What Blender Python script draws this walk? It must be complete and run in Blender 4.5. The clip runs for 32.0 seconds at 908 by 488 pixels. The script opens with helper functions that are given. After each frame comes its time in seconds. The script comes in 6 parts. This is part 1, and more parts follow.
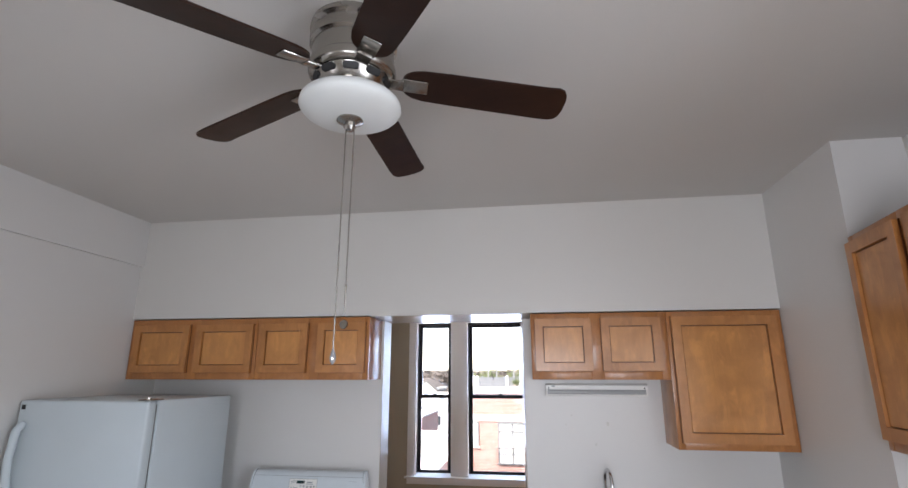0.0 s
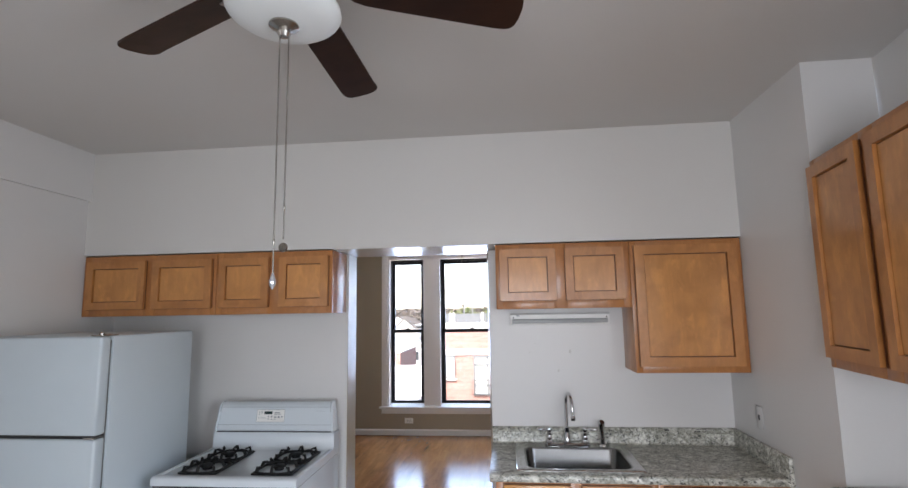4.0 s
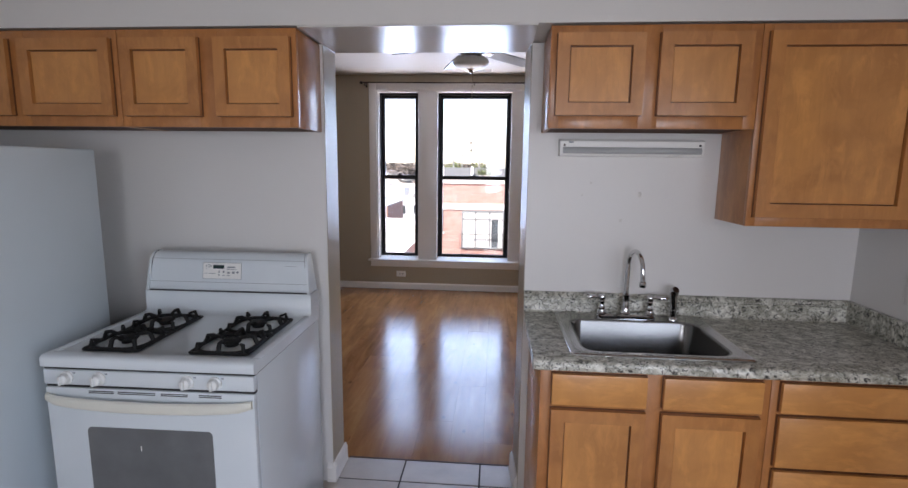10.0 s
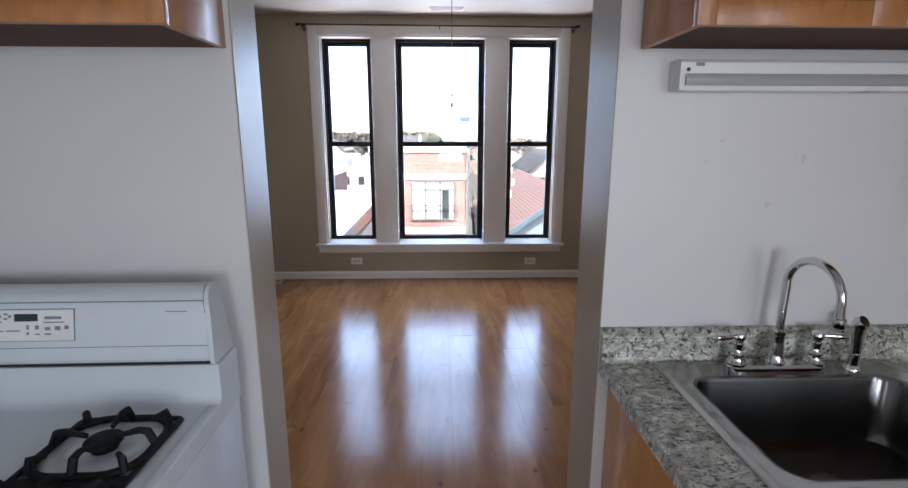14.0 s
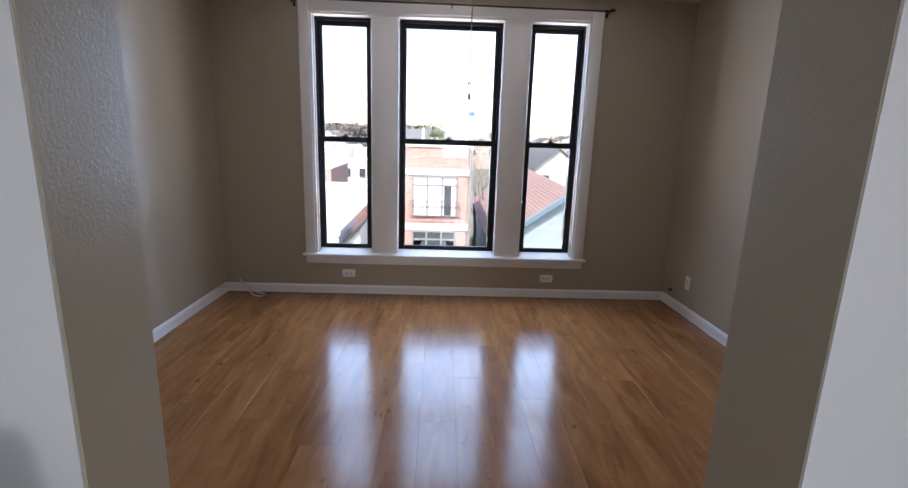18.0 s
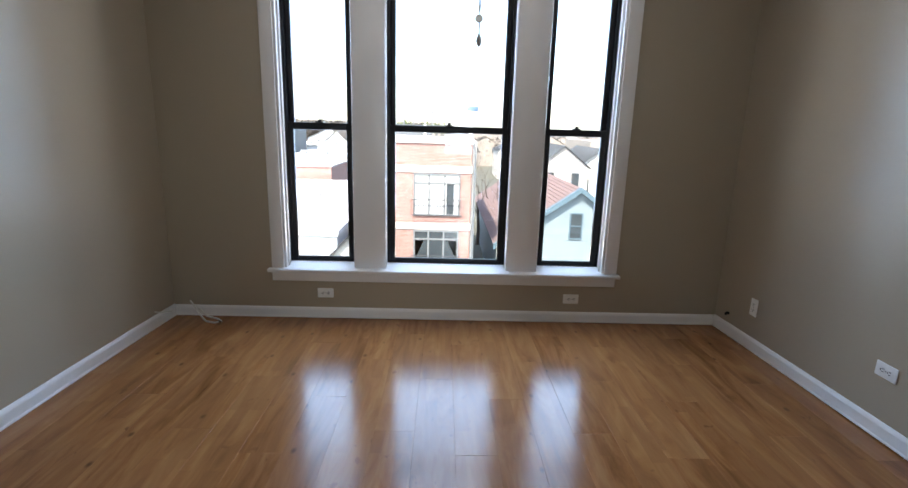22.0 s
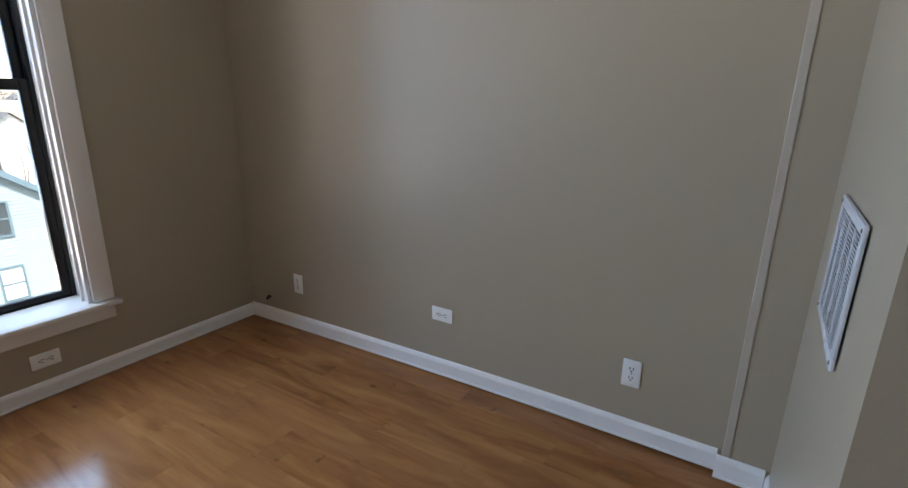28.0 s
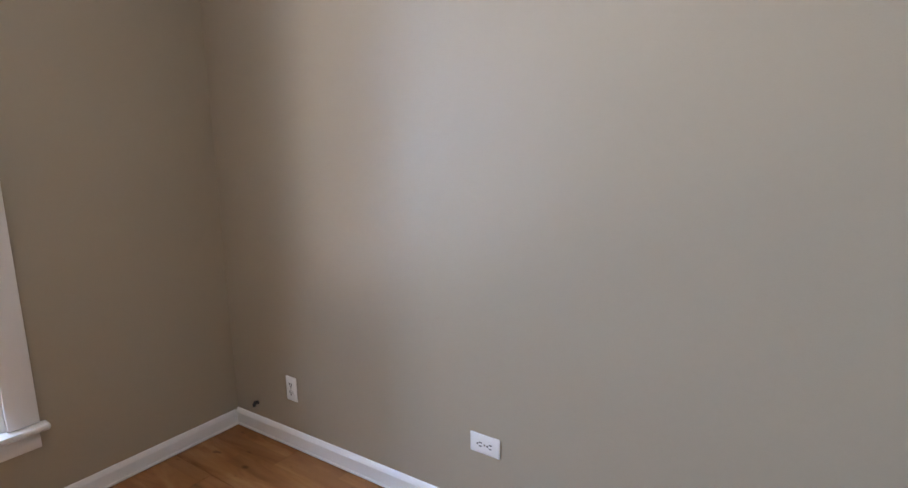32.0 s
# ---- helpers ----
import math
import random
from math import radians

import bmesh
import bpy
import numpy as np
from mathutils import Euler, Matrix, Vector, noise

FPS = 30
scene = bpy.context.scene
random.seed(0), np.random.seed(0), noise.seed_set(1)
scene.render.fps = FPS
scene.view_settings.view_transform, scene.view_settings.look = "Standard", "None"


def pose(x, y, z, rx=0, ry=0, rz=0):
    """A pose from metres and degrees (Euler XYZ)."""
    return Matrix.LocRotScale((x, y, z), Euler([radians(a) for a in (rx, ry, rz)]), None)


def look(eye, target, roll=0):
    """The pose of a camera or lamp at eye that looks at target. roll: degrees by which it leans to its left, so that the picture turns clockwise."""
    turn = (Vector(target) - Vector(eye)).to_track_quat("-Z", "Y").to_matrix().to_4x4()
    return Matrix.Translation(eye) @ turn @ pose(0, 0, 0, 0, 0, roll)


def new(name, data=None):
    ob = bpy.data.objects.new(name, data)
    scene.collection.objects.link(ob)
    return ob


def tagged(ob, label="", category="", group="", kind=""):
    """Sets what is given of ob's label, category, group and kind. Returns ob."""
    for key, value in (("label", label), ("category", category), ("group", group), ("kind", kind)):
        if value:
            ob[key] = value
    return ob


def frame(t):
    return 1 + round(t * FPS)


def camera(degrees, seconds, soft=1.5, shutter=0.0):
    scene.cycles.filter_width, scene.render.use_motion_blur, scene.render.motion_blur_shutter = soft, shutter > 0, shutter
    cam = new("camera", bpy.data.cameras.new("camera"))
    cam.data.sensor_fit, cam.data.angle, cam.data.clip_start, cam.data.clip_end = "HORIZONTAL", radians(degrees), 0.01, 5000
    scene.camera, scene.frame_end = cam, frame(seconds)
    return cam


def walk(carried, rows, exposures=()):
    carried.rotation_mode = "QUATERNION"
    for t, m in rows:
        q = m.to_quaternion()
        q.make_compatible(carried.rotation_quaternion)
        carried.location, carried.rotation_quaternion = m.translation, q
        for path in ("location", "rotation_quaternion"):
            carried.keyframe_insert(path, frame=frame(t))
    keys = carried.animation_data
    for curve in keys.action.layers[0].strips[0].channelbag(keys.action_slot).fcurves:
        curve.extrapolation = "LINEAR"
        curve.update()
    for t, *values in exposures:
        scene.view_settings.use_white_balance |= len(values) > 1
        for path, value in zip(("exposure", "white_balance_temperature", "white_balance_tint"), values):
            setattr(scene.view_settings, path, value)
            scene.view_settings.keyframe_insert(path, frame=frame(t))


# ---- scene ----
# ---- camera ----
cam = camera(84.2, 32.0)
# seconds, eye (x, y, z), yaw, pitch, roll
PATH = [
    (0, 0.433, 0.299, 1.748, 8.67, 14.36, 0.00),
    (0.5, 0.452, 0.301, 1.749, 7.93, 14.48, 0.20),
    (1, 0.455, 0.317, 1.740, 7.57, 14.34, 0.30),
    (1.5, 0.460, 0.329, 1.740, 6.95, 13.80, 0.40),
    (2, 0.473, 0.338, 1.736, 6.38, 12.42, 0.20),
    (2.5, 0.485, 0.347, 1.727, 6.06, 11.16, -0.10),
    (3, 0.494, 0.359, 1.725, 5.97, 9.85, -0.50),
    (3.5, 0.494, 0.369, 1.718, 5.89, 8.68, -0.80),
    (5.5, 0.542, 0.489, 1.677, 7.46, 3.96, -1.00),
    (6, 0.559, 0.545, 1.659, 8.29, 2.67, -0.70),
    (6.5, 0.551, 0.584, 1.648, 9.18, 0.49, -0.50),
    (7, 0.489, 0.650, 1.628, 9.50, -1.92, -0.20),
    (7.5, 0.384, 0.758, 1.615, 9.41, -4.56, 0.10),
    (8, 0.309, 0.817, 1.609, 7.45, -5.80, 0.50),
    (8.5, 0.282, 0.880, 1.599, 6.86, -7.04, 0.80),
    (9, 0.261, 1.005, 1.587, 6.11, -7.64, 0.90),
    (9.5, 0.237, 1.182, 1.578, 5.27, -8.05, 0.80),
    (10, 0.233, 1.312, 1.563, 4.53, -8.80, 0.70),
    (10.5, 0.217, 1.380, 1.556, 4.16, -9.93, 0.50),
    (11, 0.163, 1.498, 1.547, 3.79, -10.37, 0.60),
    (11.5, 0.082, 1.653, 1.542, 3.24, -10.87, 0.50),
    (12, 0.017, 1.757, 1.535, 0.47, -11.13, 1.00),
    (12.5, -0.019, 1.852, 1.514, -1.08, -11.71, 0.80),
    (13, -0.038, 2.001, 1.513, -1.32, -12.04, 0.40),
    (13.5, -0.037, 2.156, 1.513, -1.61, -12.13, 0.10),
    (15.5, -0.130, 2.678, 1.485, -2.94, -12.44, 1.20),
    (16, -0.118, 2.768, 1.483, -4.11, -12.36, 1.40),
    (16.5, -0.110, 2.861, 1.518, -3.90, -12.39, 1.40),
    (17, -0.105, 2.899, 1.527, -3.02, -12.33, 1.40),
    (17.5, -0.114, 2.952, 1.518, -2.44, -12.51, 1.80),
    (18, -0.099, 3.006, 1.538, -1.73, -12.86, 1.80),
    (18.5, -0.077, 3.092, 1.521, -0.82, -13.18, 1.70),
    (19, -0.080, 3.190, 1.500, 0.35, -13.47, 1.20),
    (19.5, -0.091, 3.332, 1.497, 1.09, -13.38, 0.90),
    (20, -0.068, 3.460, 1.484, 2.50, -13.06, 0.60),
    (20.5, -0.107, 3.528, 1.474, 1.68, -13.06, 1.00),
    (21, -0.130, 3.618, 1.467, 1.00, -13.06, 1.40),
    (21.5, -0.088, 3.796, 1.461, -0.03, -13.15, 1.40),
    (22, -0.067, 3.941, 1.439, -1.38, -13.12, 1.60),
    (22.5, -0.066, 4.039, 1.431, -2.95, -13.77, 1.90),
    (23, -0.095, 4.171, 1.430, -6.80, -13.91, 2.60),
    (23.5, -0.093, 4.288, 1.413, -11.00, -14.04, 1.90),
    (24, -0.105, 4.361, 1.402, -16.57, -14.12, 2.40),
    (24.5, -0.092, 4.421, 1.398, -21.72, -14.39, 2.60),
    (25, -0.024, 4.524, 1.398, -27.12, -14.42, 2.80),
    (25.5, 0.047, 4.646, 1.409, -32.29, -14.33, 3.30),
    (26, 0.118, 4.685, 1.389, -34.14, -14.86, 2.80),
    (26.5, 0.134, 4.718, 1.387, -42.44, -15.22, 3.00),
    (28.5, 0.139, 4.904, 1.398, -61.18, -16.41, 0.60),
    (29, 0.211, 4.963, 1.389, -64.62, -16.29, 0.50),
    (29.5, 0.305, 5.018, 1.409, -67.84, -16.29, -0.30),
    (30, 0.372, 5.038, 1.409, -67.96, -15.90, -0.40),
    (30.5, 0.422, 5.082, 1.402, -68.14, -15.31, 0.10),
    (31, 0.556, 5.133, 1.394, -66.49, -14.33, -0.00),
    (31.5, 0.620, 5.210, 1.375, -60.53, -10.94, 1.47),
    (32, 0.678, 5.293, 1.354, -56.12, -9.96, -0.70),
]


def eye_pose(x, y, z, yaw, pitch, roll):
    return pose(x, y, z, 0, 0, yaw) @ pose(0, 0, 0, 90 + pitch) @ pose(0, 0, 0, 0, 0, roll)


EXPOSURES = [(0.0, 2.41, 6900, 19), (3.0, 2.4, 6900, 18), (6.0, 2.43, 6850, 19), (7.0, 2.42, 6900, 21), (8.0, 2.1, 6850, 21), (10.0, 2.13, 6850, 22), (11.0, 2.19, 6800, 23), (12.0, 2.22, 6700, 22), (13.0, 2.29, 6650, 19), (16.0, 2.12, 6550, 17), (19.0, 2.28, 6600, 18), (20.0, 2.32, 6550, 14), (22.0, 2.3, 6550, 10), (23.0, 2.25, 6550, 8), (24.0, 2.16, 6650, 6), (25.0, 2.14, 6750, 7), (26.0, 2.14, 6900, 7), (28.5, 2.6, 6750, 14), (29.0, 2.97, 6800, 17), (30.0, 3.54, 6650, 17), (31.0, 3.48, 6600, 16), (32.0, 3.14, 6800, 17)]
walk(cam, [(t, eye_pose(*p)) for t, *p in PATH], EXPOSURES)

# ---- light ----
SUN_ELEV, SUN_AZ = 52.0, 205.0          # degrees; azimuth from +y, clockwise seen from above
world = bpy.data.worlds.new("sky")
scene.world = world
world.use_nodes = True
wn = world.node_tree.nodes
sky = wn.new("ShaderNodeTexSky")
sky.sky_type, sky.sun_disc = "NISHITA", False
sky.sun_elevation, sky.sun_rotation = radians(SUN_ELEV), radians(SUN_AZ)
wn["Background"].inputs["Strength"].default_value = 0.15
world.node_tree.links.new(sky.outputs["Color"], wn["Background"].inputs["Color"])

sun = new("sun", bpy.data.lights.new("sun", "SUN"))
sun.data.energy, sun.data.angle, sun.data.color = 2.5, radians(0.6), (1.0, 0.95, 0.88)
_a, _e = radians(SUN_AZ), radians(SUN_ELEV)
sun.matrix_world = look((20 * math.sin(_a) * math.cos(_e), 20 * math.cos(_a) * math.cos(_e), 20 * math.sin(_e)), (0, 0, 0))

# daylight standing in the opening of the kitchen's side window
side_light = new("daylight_stand_in", bpy.data.lights.new("daylight_stand_in", "AREA"))
side_light.data.shape, side_light.data.size, side_light.data.size_y = "RECTANGLE", 1.25, 1.25
side_light.data.energy, side_light.data.color, side_light.data.spread = 6.2, (0.71, 0.86, 1.0), radians(150)
side_light.matrix_world = look((1.807, 0.316, 1.475), (0.817, 0.446, 1.225))
# added fill lamp in an unseen opening of the side wall beside the fridge
west_light = new("daylight_stand_in", bpy.data.lights.new("daylight_stand_in", "AREA"))
west_light.data.shape, west_light.data.size, west_light.data.size_y = "RECTANGLE", 0.95, 1.15
west_light.data.energy, west_light.data.color = 2.4, (0.80, 0.90, 1.0)
west_light.matrix_world = look((-2.17, -0.95, 1.45), (1.0, 0.9, 1.35))
# and an added lamp in an assumed, unseen window behind the walker
back_light = new("daylight_stand_in", bpy.data.lights.new("daylight_stand_in", "AREA"))
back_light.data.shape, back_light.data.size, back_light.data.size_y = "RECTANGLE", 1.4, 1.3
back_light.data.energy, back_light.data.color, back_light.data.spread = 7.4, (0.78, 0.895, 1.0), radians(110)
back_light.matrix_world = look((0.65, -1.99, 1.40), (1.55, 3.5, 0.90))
# sky light standing in the living room's window, with an unseen added fill lamp below
sky_light = new("daylight_stand_in", bpy.data.lights.new("daylight_stand_in", "AREA"))
sky_light.data.shape, sky_light.data.size, sky_light.data.size_y = "RECTANGLE", 2.6, 1.78
sky_light.data.energy, sky_light.data.color = 34, (0.44, 0.645, 1.0)
sky_light.matrix_world = look((-0.04, 8.02, 1.65), (-0.04, 5.2, 1.36))
# no lamp hangs here: it stands in for light off the sunlit roofs
low_fill_light = new("daylight_stand_in", bpy.data.lights.new("daylight_stand_in", "AREA"))
low_fill_light.data.shape, low_fill_light.data.size, low_fill_light.data.size_y = "RECTANGLE", 3.6, 1.2
low_fill_light.data.energy, low_fill_light.data.color = 66, (1.0, 0.95, 0.90)
low_fill_light.matrix_world = look((-0.04, 9.2, -0.60), (-0.04, 5.2, 1.5))

# ---- materials ----


class Nodes:
    """A small builder for node materials."""

    def __init__(self, name):
        self.m = bpy.data.materials.new(name)
        self.m.use_nodes = True
        self.t = self.m.node_tree
        self.b = self.t.nodes["Principled BSDF"]

    def add(self, kind, **ins):
        n = self.t.nodes.new(kind)
        for k, v in ins.items():
            self.put(n, k, v)
        return n

    def put(self, n, key, v):
        sock = n.inputs[key.replace("_", " ")] if not isinstance(key, int) else n.inputs[key]
        if isinstance(v, bpy.types.NodeSocket):
            self.t.links.new(v, sock)
        else:
            sock.default_value = v

    def base(self, **ins):
        for k, v in ins.items():
            self.put(self.b, k, v)

    def where(self, kind="Object", scale=(1, 1, 1), spread=0.0):
        """Coordinates in metres; spread moves each object's pattern by its own random amount."""
        c = self.t.nodes.new("ShaderNodeTexCoord").outputs["Object"] if kind == "Object" else self.t.nodes.new("ShaderNodeNewGeometry").outputs["Position"]
        mp = self.add("ShaderNodeMapping", Vector=c, Scale=scale)
        if spread:
            r = self.t.nodes.new("ShaderNodeObjectInfo").outputs["Random"]
            mul = self.add("ShaderNodeMath")
            mul.operation = "MULTIPLY"
            self.put(mul, 0, r), self.put(mul, 1, spread)
            cb = self.add("ShaderNodeCombineXYZ", X=mul.outputs[0], Y=mul.outputs[0], Z=mul.outputs[0])
            self.put(mp, "Location", cb.outputs[0])
        return mp.outputs[0]

    def noise(self, vec, scale, detail=3.0, rough=0.5, distort=0.0):
        return self.add("ShaderNodeTexNoise", Vector=vec, Scale=scale, Detail=detail, Roughness=rough, Distortion=distort).outputs["Fac"]

    def ramp(self, fac, *stops):
        r = self.add("ShaderNodeValToRGB", Fac=fac)
        el = r.color_ramp.elements
        while len(el) < len(stops):
            el.new(0.5)
        for e, (p, c) in zip(el, stops):
            e.position, e.color = p, (*c, 1) if len(c) == 3 else c
        return r.outputs["Color"]

    def grey(self, fac, *stops):
        return self.ramp(fac, *((p, (v, v, v)) for p, v in stops))

    def mix(self, fac, a, b, mode="MIX"):
        n = self.add("ShaderNodeMix")
        n.data_type, n.blend_type = "RGBA", mode
        for i, v in ((0, fac), (6, a), (7, b)):
            self.put(n, i, (*v, 1) if isinstance(v, tuple) and len(v) == 3 else v)
        return n.outputs[2]

    def bump(self, height, strength, dist=0.01, normal=None):
        n = self.add("ShaderNodeBump", Height=height, Strength=strength, Distance=dist)
        if normal:
            self.put(n, "Normal", normal)
        self.put(self.b, "Normal", n.outputs[0])
        return n.outputs[0]


def shade(c, k):
    return tuple(min(1.0, v * k) for v in c)


def plain(name, col, rough=0.5, metal=0.0, var=0.08, scale=5.0, grain=120.0, bump=0.05, coat=0.0, space="Object", rvar=0.08):
    """A surface of one colour with soft blotches, fine grain and uneven gloss."""
    n = Nodes(name)
    v = n.where(space)
    big, fine = n.noise(v, scale, 4), n.noise(v, grain, 2)
    c = n.mix(n.grey(big, (0.3, 0.0), (0.7, 1.0)), shade(col, 1 - var), shade(col, 1 + var))
    c = n.mix(n.grey(fine, (0.3, 0.0), (0.7, 0.25)), c, shade(col, 1 - 2 * var))
    n.base(Base_Color=c, Metallic=metal, Roughness=n.grey(big, (0.3, max(0.02, rough - rvar)), (0.7, min(1, rough + rvar))))
    if coat:
        n.base(Coat_Weight=coat, Coat_Roughness=0.1)
    if bump:
        n.bump(fine, bump, 0.002)
    return n.m


def painted_wall(name, col, rough, roller=0.25, sheen=0.5):
    """Rolled wall paint: orange-peel relief and a faint wide unevenness."""
    n = Nodes(name)
    v = n.where("Position")
    wide, peel = n.noise(v, 1.3, 2), n.noise(v, 210, 3, 0.6)
    c = n.mix(wide, shade(col, 0.975), shade(col, 1.025))
    c = n.mix(n.noise(v, 60, 3), c, shade(col, 0.985))
    n.base(Base_Color=c, Roughness=rough, Specular_IOR_Level=sheen)
    n.bump(peel, roller, 0.003)
    return n.m


def maple(name, light, dark, along="Z", coat=0.15):
    """Stained maple: fine grain along one axis, cloudy figure, satin lacquer."""
    n = Nodes(name)
    sc = {"Z": (16, 16, 1.3), "X": (1.3, 16, 16), "Y": (16, 1.3, 16)}[along]
    v, flat = n.where("Object", sc, 7.0), n.where("Object", (1, 1, 1), 7.0)
    grain, cloud, fleck = n.noise(v, 2.0, 5, 0.6, 0.6), n.noise(flat, 5.0, 4, 0.55, 0.9), n.noise(v, 9.0, 3, 0.7)
    c = n.mix(n.grey(grain, (0.25, 0.15), (0.80, 0.75)), light, dark)
    c = n.mix(n.grey(cloud, (0.42, 0.0), (0.66, 0.75)), c, shade(dark, 0.88))
    c = n.mix(n.grey(n.noise(n.where("Object", {"Z": (1.5, 1.5, 0.6), "X": (0.6, 1.5, 1.5), "Y": (1.5, 0.6, 1.5)}[along], 7.0), 12.0, 5, 0.62, 0.5), (0.50, 0.0), (0.70, 0.55)), c, shade(light, 1.24))
    c = n.mix(n.grey(fleck, (0.60, 0.0), (0.74, 0.30)), c, shade(dark, 0.6))
    r = n.t.nodes.new("ShaderNodeObjectInfo").outputs["Random"]
    c = n.mix(n.grey(r, (0.0, 0.0), (1.0, 0.22)), c, shade(light, 1.12))
    n.base(Base_Color=c, Roughness=n.grey(cloud, (0.3, 0.28), (0.7, 0.40)), Coat_Weight=coat, Coat_Roughness=0.14)
    n.bump(grain, 0.06, 0.002)
    return n.m


def plank_oak(name):
    """Oak-look laminate boards printed with narrow strips, long streaks and small knots."""
    n = Nodes(name)
    strip = n.where("Object", (1, 1, 1), 30.0)
    br = n.add("ShaderNodeTexBrick", Vector=n.add("ShaderNodeMapping", Vector=strip, Rotation=(0, 0, math.pi / 2)).outputs[0], Scale=1.0, Mortar_Size=0.0, Brick_Width=0.47, Row_Height=0.064)
    br.inputs["Color1"].default_value, br.inputs["Color2"].default_value = (0, 0, 0, 1), (1, 1, 1, 1)
    tone = br.outputs["Color"]
    v = n.where("Object", (4.4, 0.70, 1), 30.0)
    streak, fine = n.noise(v, 2.6, 6, 0.60, 0.7), n.noise(n.where("Object", (44, 2.2, 1), 30.0), 2.0, 4, 0.6)
    knot = n.noise(n.where("Object", (6.5, 3.6, 1), 30.0), 3.0, 2, 0.4, 0.5)
    c = n.ramp(streak, (0.27, (0.150, 0.057, 0.018)), (0.46, (0.305, 0.126, 0.041)), (0.68, (0.430, 0.203, 0.077)))
    c = n.mix(n.grey(tone, (0.0, 0.0), (1.0, 0.46)), c, (0.190, 0.076, 0.029))
    c = n.mix(n.grey(fine, (0.40, 0.0), (0.75, 0.20)), c, (0.235, 0.092, 0.034))
    c = n.mix(n.grey(knot, (0.70, 0.0), (0.77, 0.60)), c, (0.120, 0.044, 0.018))
    vor = n.add("ShaderNodeTexVoronoi", Vector=n.where("Object", (2.6, 1.5, 1), 30.0), Scale=1.0)
    vor.voronoi_dimensions = "2D"
    c = n.mix(n.grey(vor.outputs["Distance"], (0.012, 0.72), (0.040, 0.0)), c, (0.055, 0.021, 0.010))
    r = n.t.nodes.new("ShaderNodeObjectInfo").outputs["Random"]
    c = n.mix(n.grey(r, (0.0, 0.0), (1.0, 0.26)), c, (0.50, 0.245, 0.095))
    smear = n.noise(n.where("Position", (1, 1, 1)), 2.3, 5, 0.65)
    n.base(Base_Color=c, Roughness=n.grey(smear, (0.3, 0.13), (0.7, 0.21)), Specular_IOR_Level=0.28)
    n.bump(n.mix(0.35, fine, n.noise(n.where("Position"), 3.0, 2)), 0.05, 0.002)
    return n.m


def granite_look(name):
    """Granite-patterned laminate: pale ground, grey-green clouds, black flecks."""
    n = Nodes(name)
    v = n.where("Position")
    cloud = n.noise(n.where("Position", (1.5, 2.4, 2.4)), 11, 6, 0.7, 1.0)
    cl2 = n.noise(v, 26, 5, 0.7, 0.9)
    fleck = n.noise(n.where("Position", (1.0, 1.4, 1.0)), 62, 4, 0.7, 1.3)
    speck = n.noise(v, 120, 3, 0.6)
    c = n.ramp(cloud, (0.36, (0.21, 0.205, 0.165)), (0.48, (0.44, 0.43, 0.365)), (0.62, (0.78, 0.775, 0.705)))
    c = n.mix(n.grey(cl2, (0.52, 0.0), (0.62, 0.7)), c, (0.23, 0.225, 0.170))
    c = n.mix(n.grey(speck, (0.57, 0.0), (0.66, 0.55)), c, (0.80, 0.79, 0.73))
    c = n.mix(n.grey(fleck, (0.545, 0.0), (0.585, 0.97)), c, (0.020, 0.021, 0.019))
    n.base(Base_Color=c, Roughness=n.grey(cl2, (0.3, 0.26), (0.7, 0.38)))
    n.bump(speck, 0.04, 0.001)
    return n.m


def steel(name, rough=0.26, axis=(4, 160, 160), col=(0.62, 0.61, 0.59)):
    n = Nodes(name)
    brush = n.noise(n.where("Object", axis), 3.0, 3, 0.6)
    n.base(Base_Color=n.mix(n.grey(brush, (0.3, 0.0), (0.7, 1.0)), shade(col, 0.93), shade(col, 1.04)), Metallic=1.0, Roughness=n.grey(brush, (0.3, rough - 0.03), (0.7, rough + 0.05)))
    n.bump(brush, 0.02, 0.001)
    return n.m


def tile_mat(name):
    n = Nodes(name)
    v = n.where("Object", (1, 1, 1), 11.0)
    cloud, speck = n.noise(v, 7, 5, 0.6), n.noise(v, 160, 2)
    c = n.ramp(cloud, (0.3, (0.40, 0.345, 0.295)), (0.7, (0.52, 0.455, 0.395)))
    c = n.mix(n.grey(speck, (0.6, 0.0), (0.75, 0.35)), c, (0.33, 0.285, 0.245))
    r = n.t.nodes.new("ShaderNodeObjectInfo").outputs["Random"]
    c = n.mix(n.grey(r, (0.0, 0.0), (1.0, 0.25)), c, (0.50, 0.43, 0.36))
    n.base(Base_Color=c, Roughness=n.grey(cloud, (0.3, 0.33), (0.7, 0.46)))
    n.bump(cloud, 0.08, 0.004)
    return n.m


